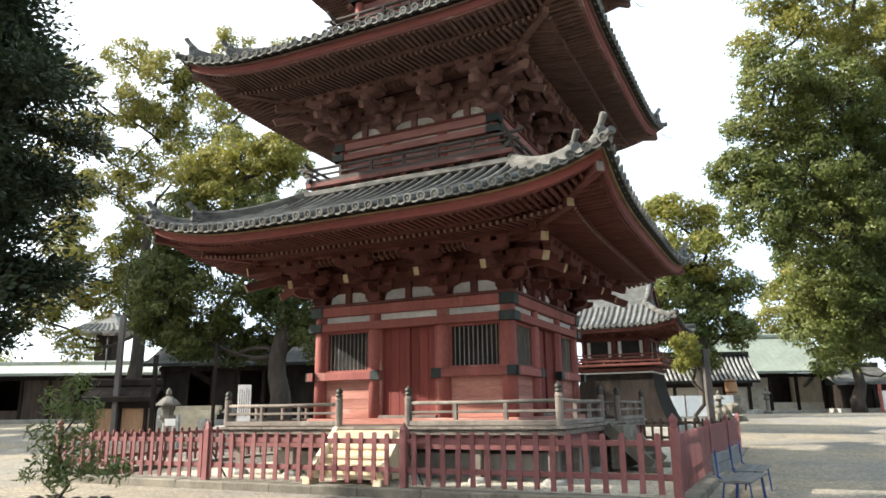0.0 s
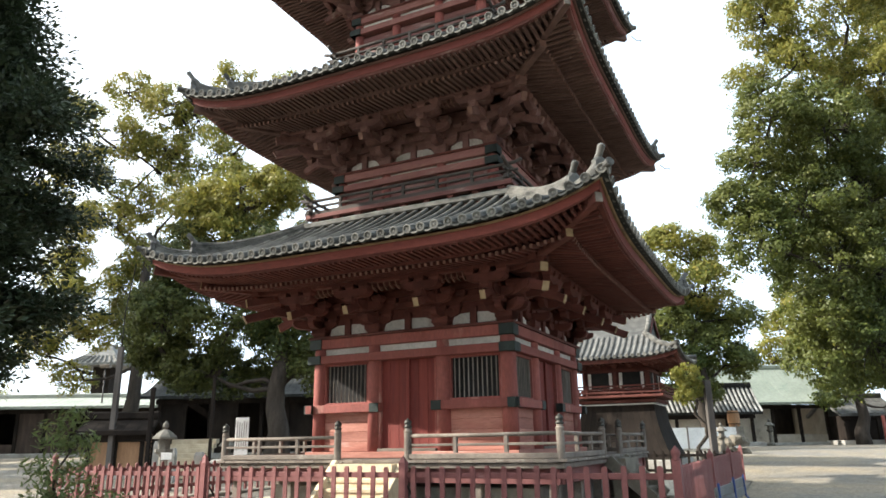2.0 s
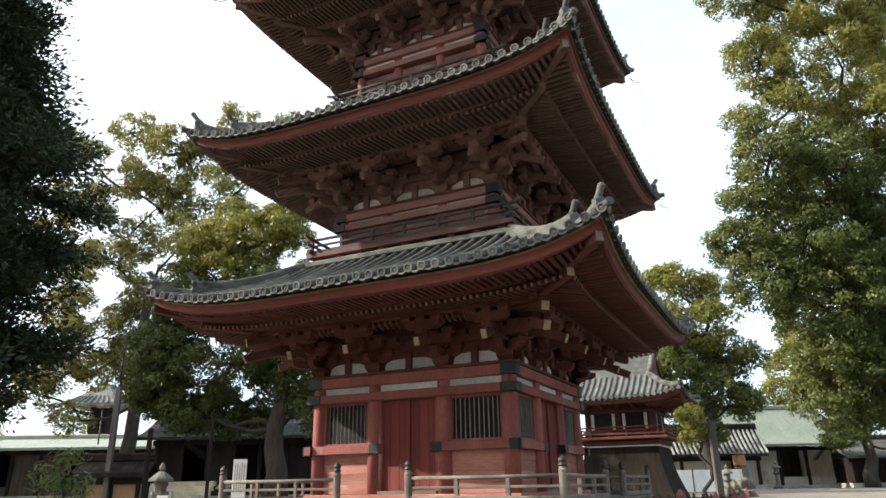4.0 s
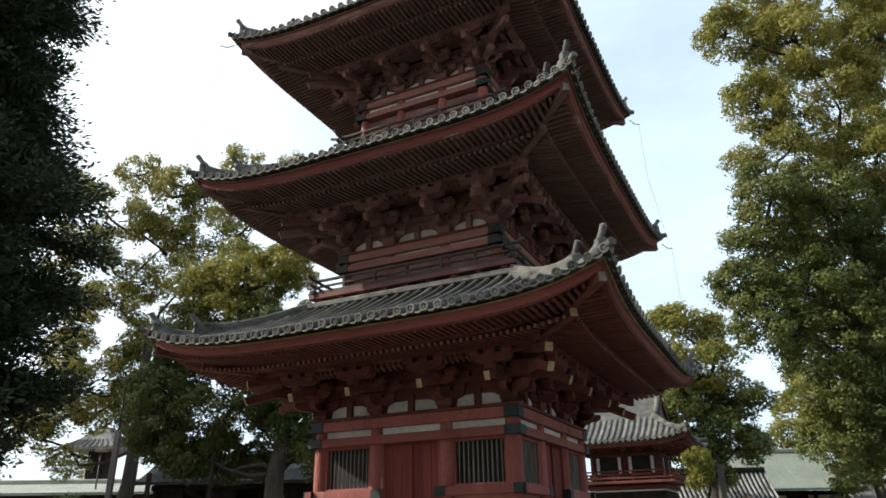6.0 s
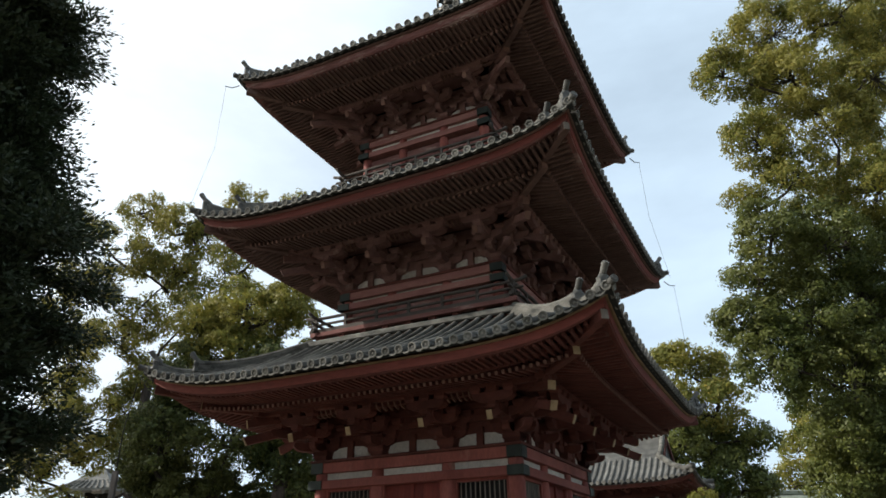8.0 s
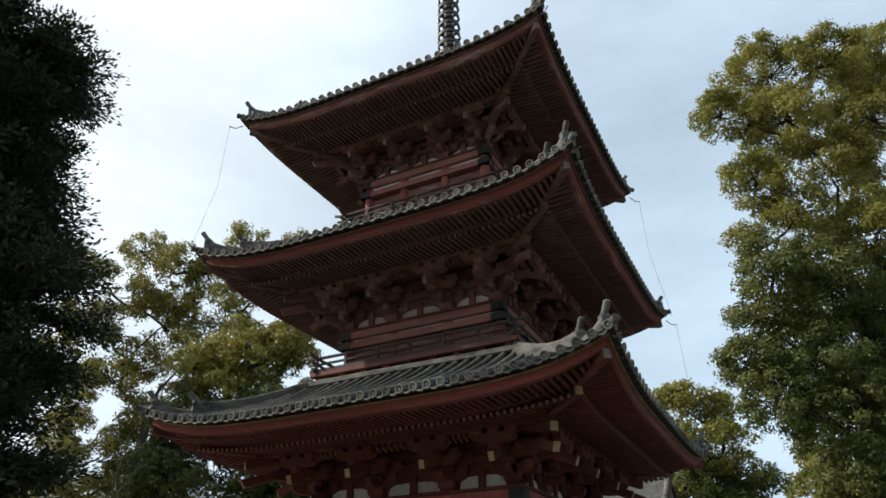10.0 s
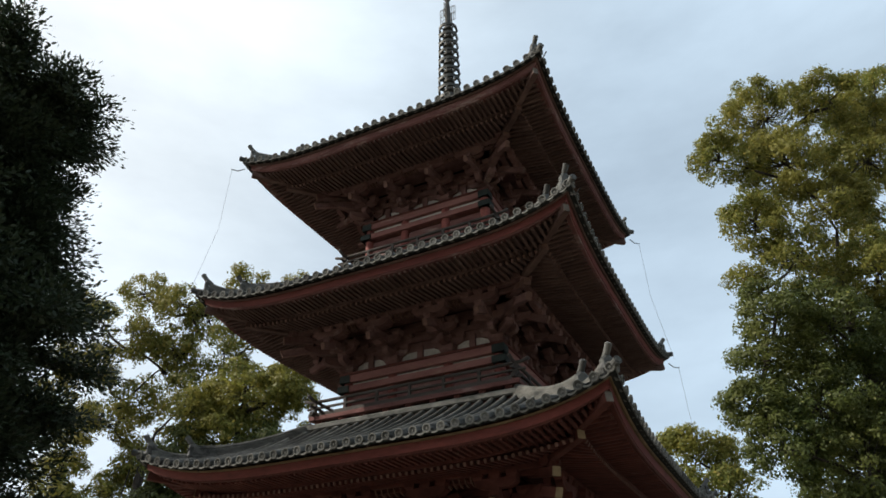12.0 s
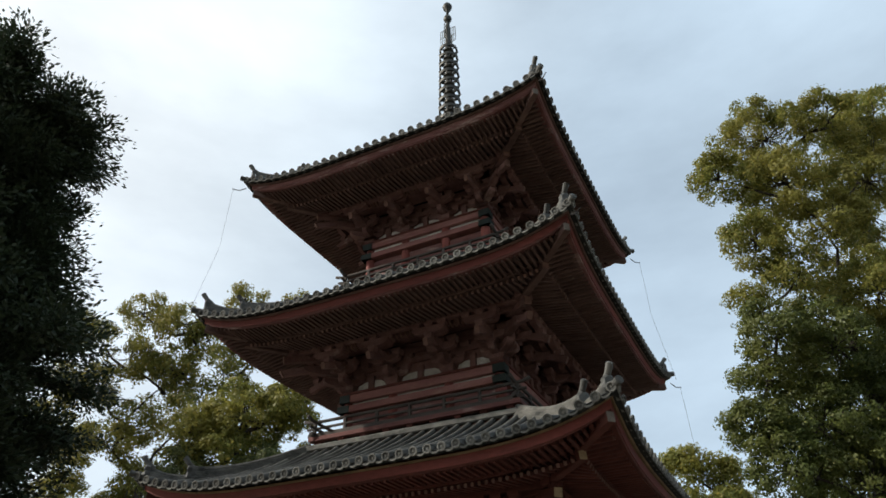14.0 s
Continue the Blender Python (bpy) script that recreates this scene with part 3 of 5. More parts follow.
# ---- storeys ----
def ring_beam(body, name, b, z0, z1, proud, over, material, fitting=True, label=""):
    """A beam round the four faces, its ends crossing at the corners."""
    for f in range(4):
        s = Shape().box((0, -b - proud / 2 + 0.06, (z0 + z1) / 2), (2 * (b + over), proud + 0.12, z1 - z0 - (0.004 if f % 2 else 0)), ch=0.012)
        part(name, s, material, body, label, at=TURN4[f])
        if fitting:
            for e in (-1, 1):
                s = Shape().box((e * (b + proud * 0.5), -b - proud / 2 + 0.05, (z0 + z1) / 2), (proud + 0.05, proud + 0.135, z1 - z0 + 0.012), ch=0.01)
                part("metal_fitting", s, GREENMETAL, body, "dark green metal corner fitting", at=TURN4[f])


def arm_shape(length, h, w, along="x", both=True):
    """A bracket arm with its ends rounded up from below."""
    s = Shape()
    pts = [(-1, 1), (-1, 0.55), (-0.92, 0.30), (-0.76, 0.10), (-0.5, 0), (0.5, 0), (0.76, 0.10), (0.92, 0.30), (1, 0.55), (1, 1)]
    rings = []
    for e in (-w / 2, w / 2):
        r = []
        for x, z in pts:
            if not both and x < 0:
                x, z = -1.0 if x < -0.9 else -0.999, z if x < -0.99 and z == 1 else (0 if x > -0.75 else z)
            r.append(Vector((x * length, e, z * h)) if along == "x" else Vector((e, -x * length, z * h)))
        rings.append(r)
    return s.loft(rings)


def block(s, x, y, z, w, h):
    """A bearing block: square above, tapering below."""
    t = w / 2
    q = t * 0.66
    s.loft([[Vector((x + i, y + j, z + k)) for i, j in ((-a, -a), (a, -a), (a, a), (-a, a))] for a, k in ((q, 0), (t, h * 0.45), (t, h))])


def bracket_meshes(g, wood, end):
    """Meshes of one three-stepped bracket set; g scales it. Origin at the wall plane, on top of the plate."""
    sets = []
    s = Shape()
    block(s, 0, 0, 0, 0.40 * g, 0.22 * g)
    sets.append(("bearing_block", s, wood))
    for x, y, z, l in ((0, 0, 0.20, 0.44), (0, -0.42, 0.48, 0.40), (0, -0.80, 0.72, 0.36), (0, 0, 0.48, 0.56)):
        s = Shape()
        a = arm_shape(l * g, 0.19 * g, 0.155 * g)
        s.add([p + Vector((x * g, y * g, z * g)) if isinstance(p, Vector) else Vector(p) + Vector((x * g, y * g, z * g)) for p in a.v], a.f)
        sets.append(("bracket_arm", s, wood))
        for e in (-1, 0, 1):
            s = Shape()
            block(s, (x + e * (l - 0.08)) * g, y * g, (z + 0.165) * g, 0.245 * g, 0.14 * g)
            sets.append(("bearing_block", s, wood))
    for y0, y1, z in ((0.15, -0.52, 0.20), (0.15, -0.92, 0.48)):
        s = Shape()
        a = arm_shape((y0 - y1) / 2 * g, 0.19 * g, 0.155 * g, "y")
        s.add([Vector(p) + Vector((0, (y0 + y1) / 2 * g, z * g)) for p in a.v], a.f)
        sets.append(("projecting_arm", s, wood))
    s = Shape()
    tip, root = Vector((0, -1.31 * g, 0.36 * g)), Vector((0, 0.1, 0.92 * g))
    s.bar(tip, root, 0.115 * g, 0.18 * g, 0.01)
    sets.append(("tail_rafter", s, wood))
    s = Shape()
    dr = (tip - root).normalized()
    s.bar(tip, tip + dr * 0.018, 0.118 * g, 0.183 * g)
    sets.append(("tail_rafter_end", s, end))
    s = Shape()
    block(s, 0, -1.12 * g, 0.52 * g, 0.19 * g, 0.14 * g)
    sets.append(("bearing_block", s, wood))
    s = Shape()
    a = arm_shape(0.44 * g, 0.19 * g, 0.155 * g)
    s.add([Vector(p) + Vector((0, -1.07 * g, 0.66 * g)) for p in a.v], a.f)
    sets.append(("bracket_arm", s, wood))
    for e in (-0.36, 0, 0.36):
        s = Shape()
        block(s, e * g, -1.07 * g, 0.825 * g, 0.225 * g, 0.14 * g)
        sets.append(("bearing_block", s, wood))
    return [(n, s.mesh(n, m), m) for n, s, m in sets]


def bracket_zone(body, b, mids, z0, top, g, wood, end):
    """Brackets, wall beams, plaster and purlins between the plate at z0 and the rafters at top."""
    meshes = bracket_meshes(g, wood, end)
    posts = [-b, -mids, mids, b]
    for f in range(4):
        for x in posts:
            for n, me, _ in meshes:
                part(n, me, None, body, at=TURN4[f] @ Matrix.Translation((x, -b, z0)))
        # corner set on the diagonal
        for n, me, _ in meshes:
            if n in ("tail_rafter", "tail_rafter_end", "projecting_arm"):
                part(n, me, None, body, at=TURN4[f] @ Matrix.Translation((b, -b, z0 + (0.03 if "tail" in n else 0.004))) @ Matrix.Rotation(math.radians(45), 4, "Z") @ Matrix.Diagonal((1.15, 1.414, 1, 1)))
        upper = Shape().bar((b + 0.55 * g, -b - 0.55 * g, z0 + 0.98 * g), (b + 1.3 * g, -b - 1.3 * g, z0 + 0.78 * g), 0.16, 0.17, 0.01)
        part("upper_tail_rafter", upper, wood, body, at=TURN4[f])
        a, c = Vector((b + 1.3 * g, -b - 1.3 * g, z0 + 0.78 * g)), Vector((0.7, -0.7, -0.19)).normalized()
        part("tail_rafter_end", Shape().bar(a, a + c * 0.02, 0.165, 0.175), end, body, "pale ochre beam end", at=TURN4[f])
        # small upright strut that carries the hip rafter
        part("corner_strut", Shape().turned((b + 1.18 * g, -b - 1.18 * g, z0 + 0.85 * g), [(0.06, 0), (0.09, 0.05), (0.10, 0.14), (0.07, 0.2), (0.09, 0.26), (0.09, 0.34)], 8), wood, body, at=TURN4[f])
        wall = Shape().box((0, -b + 0.06, (z0 + top) / 2), (2 * b, 0.08, top - z0))
        part("bracket_wall", wall, wood, body, "dull red boards between the brackets", at=TURN4[f])
        for dz in (0.60, 0.88):
            part("wall_beam", Shape().box((0, -b, z0 + dz * g), (2 * b + 0.7 * g, 0.13, 0.15 * g), ch=0.01), wood, body, at=TURN4[f])
        for yy, dz, hh in ((-0.80, 0.96, 0.12),):
            part("bracket_purlin", Shape().box((0, -b + yy * g, z0 + dz * g), (2 * (b - yy * g) + 0.3, 0.12, hh * g), ch=0.01), wood, body, at=TURN4[f])
        part("eave_purlin", Shape().box((0, -b - 1.07 * g, top - 0.09), (2 * (b + 1.07 * g) + 0.5, 0.17, 0.17), ch=0.015), wood, body, at=TURN4[f])
        # closing board over the brackets
        part("bracket_ceiling", Shape().box((0, -b - 0.6 * g, top - 0.02), (2 * (b + 0.9 * g), 1.0 * g, 0.03)), wood, body, at=TURN4[f])
        # plaster panels with struts in each bay, and curved ribs over them
        for xa, xb in zip(posts, posts[1:]):
            mid, wide = (xa + xb) / 2, xb - xa
            part("strut", Shape().box((mid, -b - 0.02, z0 + 0.20 * g), (0.16, 0.12, 0.40 * g), ch=0.01), wood, body, at=TURN4[f])
            for e in (-1, 1):
                w = wide / 2 - 0.08 - 0.24 * g
                x0 = mid + e * (0.08 + w / 2)
                q = Shape()
                sec = [(-0.5, 0), (0.5, 0), (0.5, 0.10), (0.42, 0.2), (0.30, 0.26), (-0.5, 0.28)]
                q.loft([[Vector((x0 + e * -(-x) * w * (1 if e > 0 else 1), yy, z0 + z * g)) for x, z in sec] for yy in (-b - 0.005, -b + 0.03)])
                part("plaster_panel", q, PLASTER, body, "chalky white plaster panel", at=TURN4[f])
            nrib = 6
            for i in range(nrib):
                x0 = mid + (i - (nrib - 1) / 2) * wide * 0.085
                q = Shape()
                q.loft([[Vector((x0 + sx, -b - yy * g, z0 + zz * g)) for sx, zz in ((-0.016, z), (0.016, z), (0.016, z + 0.05), (-0.016, z + 0.05))] for yy, z in ((0.82, 0.80), (0.92, 0.81), (1.0, 0.86), (1.04, 0.95))])
                part("curved_rib", q, FADED_END, body, "pale curved rib under the eaves", at=TURN4[f])


def storey_one():
    b, mid = 2.409, 0.884
    core = Shape().box((0, 0, 2.6), (2 * b - 0.1, 2 * b - 0.1, 2.9))
    body = part("first_storey", core, RED_DEEP, tower, "red first storey with barred windows and plank doors")
    post = Shape()
    post.turned((0, 0, 0), [(0.172, 0), (0.172, 1.3), (0.168, 2.2), (0.158, 2.62)], 16)
    pm = post.mesh("pillar", RED, True)
    for f in range(4):
        for x in (-b, -mid, mid):
            part("pillar", pm, None, body, at=TURN4[f] @ Matrix.Translation((x, -b, 1.30)))
        part("ground_beam", Shape().box((0, -b - 0.02, 1.255), (2 * b + 0.45, 0.44, 0.14), ch=0.015), PINK, body, "worn pale red ground beam", at=TURN4[f] @ Matrix.Translation((0, 0, 0.003 * (f % 2))))
        for e in (-1, 1):
            xm = e * (b + mid) / 2
            w = b - mid - 0.28
            # boards below the window
            nb = 4
            for i in range(nb):
                zc = 1.33 + (i + 0.5) * 0.87 / nb
                part("wainscot_board", Shape().box((xm, -b + 0.0, zc), (w + 0.06, 0.05 + 0.006 * (i % 2), 0.87 / nb - 0.006), ch=0.004), PINK, body, at=TURN4[f])
            # window: frame, near-black sheet standing for the dark inside, bars
            part("window_recess", Shape().box((xm, -b + 0.035, 2.86), (w, 0.03, 0.98)), VOID, body, "near-black sheet for the unlit space behind the window bars", at=TURN4[f])
            for q in (-1, 1):
                part("window_jamb", Shape().box((xm + q * (w / 2 - 0.03), -b - 0.01, 2.86), (0.07, 0.11, 0.98), ch=0.006), RED, body, at=TURN4[f])
            part("window_sill", Shape().box((xm, -b - 0.01, 2.40), (w - 0.1, 0.12, 0.06), ch=0.006), RED, body, at=TURN4[f])
            part("window_head", Shape().box((xm, -b - 0.01, 3.32), (w - 0.1, 0.12, 0.06), ch=0.006), RED, body, at=TURN4[f])
            nbar = 10
            bar = Shape().box((0, 0, 0), (0.021, 0.021, 0.88), Matrix.Rotation(math.radians(45), 4, "Z")).mesh("window_bar", BARWOOD)
            for i in range(nbar):
                part("window_bar", bar, None, body, at=TURN4[f] @ Matrix.Translation((xm + (i - (nbar - 1) / 2) * (w - 0.16) / nbar, -b - 0.02, 2.86)))
            # waist beam with metal fittings at its ends
            x0, x1 = (mid - 0.22, b + 0.30) if e > 0 else (-b - 0.30, -mid + 0.22)
            part("waist_beam", Shape().box(((x0 + x1) / 2, -b - 0.135, 2.285), (x1 - x0 - (0.0 if f % 2 else 0.01), 0.16, 0.19 - 0.006 * (f % 2)), ch=0.012), RED, body, at=TURN4[f])
            for q in (x0 + 0.11, x1 - 0.13):
                part("metal_fitting", Shape().box((q, -b - 0.14, 2.285), (0.24, 0.172, 0.204), ch=0.008), GREENMETAL, body, "dark green metal beam fitting", at=TURN4[f])
        # doors
        for e in (-1, 1):
            leaf = part("door_leaf", Shape().box((e * 0.37, -b + 0.04, 2.36), (0.70, 0.06, 1.96), ch=0.006), RED_DEEP, body, "closed dark red plank door", at=TURN4[f])
            for i in range(3):
                part("door_plank", Shape().box((e * (0.37 + (i - 1) * 0.232), -b + 0.004, 2.36), (0.226, 0.02, 1.95), ch=0.004), RED_DEEP, leaf)
        part("door_stile", Shape().box((0, -b - 0.02, 2.36), (0.075, 0.08, 1.97), ch=0.008), RED_DEEP, body, at=TURN4[f])
        for e in (-1, 1):
            part("door_jamb", Shape().box((e * 0.715, -b - 0.03, 2.36), (0.06, 0.12, 1.97), ch=0.008), RED, body, at=TURN4[f])
        part("door_sill", Shape().box((0, -b - 0.08, 1.355), (1.45, 0.16, 0.07), ch=0.01), GREYWOOD, body, at=TURN4[f])
        # plaster band between the beams
        for xa, xb in ((-b, -mid), (-mid, mid), (mid, b)):
            part("plaster_panel", Shape().box(((xa + xb) / 2, -b - 0.02, 3.615), (xb - xa - 0.26, 0.06, 0.19), ch=0.004), PLASTER, body, "chalky white plaster strip", at=TURN4[f])
    ring_beam(body, "lintel_beam", b, 3.345, 3.535, 0.22, 0.22, RED)
    ring_beam(body, "head_beam", b, 3.70, 3.93, 0.19, 0.20, RED)
    part("wall_plate", Shape().box((0, 0, 3.965), (2 * b + 0.46, 2 * b + 0.46, 0.06), ch=0.01), RED_SHADE, body)
    zone = part("first_bracket_tier", Shape().box((0, 0, 4.6), (2 * b - 0.3, 2 * b - 0.3, 1.2)), RED_SHADE, tower, "dull red three-stepped bracketing under the lowest eaves")
    bracket_zone(zone, b, mid, 3.995, 5.12, 1.0, RED_SHADE, PALE_END)


def balcony(body, half, z, rail_z, over=0.32):
    """An upper gallery with its edge beam and a three-barred rail whose ends cross at the corners."""
    for f in range(4):
        lift = 0.004 * (f % 2)
        part("gallery_edge", Shape().box((0, -half, z - 0.05 + lift), (2 * half + 0.2, 0.16, 0.11), ch=0.01), GALLERY_RED, body, at=TURN4[f])
        part("gallery_base", Shape().box((0, -half + 0.10, z - 0.24 + lift), (2 * half - 0.1, 0.14, 0.12), ch=0.01), GALLERY_RED, body, "weathered red base beam", at=TURN4[f])
        part("gallery_sill", Shape().box((0, -half + 0.04, z - 0.38 + lift), (2 * half + 0.06, 0.24, 0.10), ch=0.01), RED_SHADE, body, at=TURN4[f])
        for k in range(9):
            x = (k - 4) * half / 4.3
            q = Shape()
            block(q, x, -half + 0.06, z - 0.19 + lift, 0.17, 0.09)
            part("bearing_block", q, RED_SHADE, body, at=TURN4[f])
        part("bottom_rail", Shape().box((0, -half + 0.02, z + 0.07 + lift), (2 * half + over, 0.10, 0.09), ch=0.01), GALLERY_GREY, body, "dark weathered rail", at=TURN4[f])
        part("middle_rail", Shape().box((0, -half + 0.02, lerp(z, rail_z, 0.6) + lift), (2 * half + over * 1.4, 0.07, 0.05), ch=0.008), GALLERY_GREY, body, "dark weathered rail", at=TURN4[f])
        q = Shape().tube([(-half - over, -half + 0.02, rail_z + 0.07), (-half - over * 0.4, -half + 0.02, rail_z + 0.012), (-half + 0.3, -half + 0.02, rail_z), (half - 0.3, -half + 0.02, rail_z), (half + over * 0.4, -half + 0.02, rail_z + 0.012), (half + over, -half + 0.02, rail_z + 0.07)], 0.042, 8)
        part("top_rail", q, GALLERY_GREY, body, "dark weathered rail", True, at=TURN4[f] @ Matrix.Translation((0, 0, lift)))
        n = 6
        for i in range(n + 1):
            x = -half + 2 * half * i / n
            part("baluster", Shape().box((x, -half + 0.02, (z + rail_z) / 2), (0.07, 0.07, rail_z - z - 0.03), ch=0.006), GALLERY_GREY, body, at=TURN4[f])
    part("gallery_floor", Shape().box((0, 0, z + 0.012), (2 * half + 0.1, 2 * half + 0.1, 0.03)), GALLERY_GREY, body)


def upper_storey(which, b, mid, z_floor, rail_z, half, z_low, z_up, z_plate, top, g):
    core = Shape().box((0, 0, (z_floor + z_plate) / 2), (2 * b - 0.1, 2 * b - 0.1, z_plate - z_floor + 0.8))
    body = part(which + "_storey", core, RED_SHADE, tower, "red upper storey behind a weathered gallery rail")
    pm = Shape().turned((0, 0, 0), [(0.14, 0), (0.14, z_plate - z_floor)], 14).mesh("pillar", RED, True)
    for f in range(4):
        for x in (-b, -mid, mid):
            part("pillar", pm, None, body, at=TURN4[f] @ Matrix.Translation((x, -b, z_floor)))
        for xa, xb in ((-b, -mid), (-mid, mid), (mid, b)):
            part("plaster_panel", Shape().box(((xa + xb) / 2, -b - 0.02, (z_low + z_up) / 2), (xb - xa - 0.24, 0.06, z_up - z_low), ch=0.004), PLASTER, body, "chalky white plaster strip", at=TURN4[f])
            part("wall_board", Shape().box(((xa + xb) / 2, -b - 0.02, (z_low + z_floor) / 2 - 0.06), (xb - xa - 0.24, 0.05, z_low - z_floor - 0.2), ch=0.004), GALLERY_RED, body, at=TURN4[f])
    ring_beam(body, "lintel_beam", b, z_low - 0.08, z_low + 0.09, 0.20, 0.20, PINK_OLD)
    ring_beam(body, "head_beam", b, z_up - 0.08, z_up + 0.12, 0.17, 0.19, PINK_OLD)
    part("wall_plate", Shape().box((0, 0, z_plate - 0.03), (2 * b + 0.4, 2 * b + 0.4, 0.06), ch=0.01), RED_SHADE, body)
    balcony(body, half, z_floor, rail_z)
    zone = part(which + "_bracket_tier", Shape().box((0, 0, (z_plate + top) / 2), (2 * b - 0.3, 2 * b - 0.3, top - z_plate)), RED_SHADE, tower, "dull red three-stepped bracketing under the eaves")
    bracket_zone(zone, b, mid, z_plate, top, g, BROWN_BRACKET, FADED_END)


storey_one()
upper_storey("second", 2.10, 0.78, 7.10, 7.50, 2.70, 7.86, 8.13, 8.31, 9.40, 0.97)
upper_storey("top", 1.84, 0.65, 11.45, 11.86, 2.36, 12.58, 12.92, 13.09, 14.06, 0.92)


def spire():
    """The bronze spire: base, nine rings round a shaft, open-work flame and jewels."""
    s = Shape()
    s.tube([(0, 0, 17.3), (0, 0, 23.0), (0, 0, 24.5)], [0.16, 0.13, 0.07], 10)
    body = part("spire", s, BRONZE, tower, "dark bronze spire shaft", True)
    part("spire_base", Shape().box((0, 0, 17.55), (1.0, 1.0, 0.5), ch=0.03), BRONZE, body)
    part("spire_bowl", Shape().turned((0, 0, 17.8), [(0.48, 0), (0.47, 0.15), (0.36, 0.3), (0.2, 0.38), (0.25, 0.5), (0.38, 0.6), (0.2, 0.66)], 20), BRONZE, body, smooth=True)
    for i in range(9):
        z = 18.95 + i * 0.465
        r = 0.385 - 0.008 * i
        n = 28
        ring = Shape()
        ring.loft([[Vector(((r + a) * math.cos(t), (r + a) * math.sin(t), z + c)) for a, c in ((-0.03, -0.06), (0.03, -0.06), (0.035, 0.06), (-0.025, 0.06))] for t in (2 * math.pi * k / n for k in range(n + 1))], cap=False)
        ob = part("spire_ring", ring, BRONZE, body)
        sp = Shape()
        for k in range(4):
            a = math.pi / 4 + k * math.pi / 2
            sp.bar((0, 0, z), (r * math.cos(a), r * math.sin(a), z), 0.035, 0.05)
        part("spoke_cross", sp, BRONZE, ob)
        part("ring_hub", Shape().turned((0, 0, z - 0.1), [(0.15, 0), (0.20, 0.05), (0.20, 0.13), (0.15, 0.2)], 12), BRONZE, ob)
        hang = Shape()
        for k in range(8):
            a = k * math.pi / 4 + 0.2
            x, y = (r + 0.02) * math.cos(a), (r + 0.02) * math.sin(a)
            hang.tube([(x, y, z - 0.05), (x * 1.06, y * 1.06, z - 0.14), (x * 0.98, y * 0.98, z - 0.24)], [0.016, 0.03, 0.012], 5)
        tagged(part("bell_fringe", hang, BRONZE, ob), kind="stuff")
    for k in range(4):
        q = Shape()
        a = k * math.pi / 2
        ca, sa = math.cos(a), math.sin(a)
        for r in (0.10, 0.17, 0.24, 0.31):
            q.tube([(r * ca, r * sa, 23.05 + 0.1 * (r > 0.2)), (r * ca * 1.05, r * sa * 1.05, 23.5), (r * ca * 1.04, r * sa * 1.04, 24.05 - r * 0.3)], 0.013, 5)
        for z in (23.15, 23.55, 23.95):
            q.tube([(0.05 * ca, 0.05 * sa, z), (0.32 * ca, 0.32 * sa, z)], 0.012, 5)
        part("flame_wing", q, BRONZE, body, "open-work bronze flame")
    part("jewel", Shape().turned((0, 0, 24.38), [(0.02, 0), (0.13, 0.08), (0.17, 0.2), (0.13, 0.33), (0.04, 0.42)], 14), BRONZE, body, smooth=True)
    part("jewel", Shape().turned((0, 0, 25.0), [(0.05, -0.3), (0.05, 0.1), (0.16, 0.2), (0.2, 0.34), (0.14, 0.48), (0.02, 0.58)], 14), BRONZE, body, smooth=True)
    # lightning wires from the roof corners
    for (d, z), (d2, z2) in (((4.62, 14.35), (5.03, 10.0)), ((5.03, 9.85), (5.42, 5.7))):
        for x, y in ((-1, -1), (1, 1), (1, -1)):
            wire = Shape()
            wire.tube([(x * (d - 0.05), y * (d - 0.05), z), (x * (d + 0.08), y * (d + 0.08), z - 0.12), (x * (d + 0.22), y * (d + 0.22), z - 0.10)], 0.014, 5)
            if x == y:
                wire.tube([(x * (d + 0.2), y * (d + 0.2), z - 0.1), (x * (d + 0.24), y * (d + 0.24), lerp(z, z2, 0.5)), (x * (d2 + 0.14), y * (d2 + 0.14), z2)], 0.004, 4)
            part("lightning_wire", wire, IRON, body, "thin dark lightning conductor wire")


spire()


# ---- veranda, stairs and platform of the tower ----
def newel(parent, x, y, z, h, at=None):
    n = part("newel_post", Shape().turned((x, y, z), [(0.075, 0), (0.075, h - 0.26), (0.082, h - 0.25), (0.082, h - 0.22), (0.066, h - 0.21), (0.066, h - 0.17)], 12), GREYWOOD, parent, "weathered grey rail post with a bulbous cap", at=at)
    part("newel_cap", Shape().turned((x, y, z + h - 0.17), [(0.055, 0), (0.085, 0.015), (0.085, 0.035), (0.05, 0.05), (0.074, 0.085), (0.078, 0.115), (0.05, 0.15), (0.012, 0.185), (0.004, 0.2)], 12), BRONZE, n, "dark bronze onion cap", True)


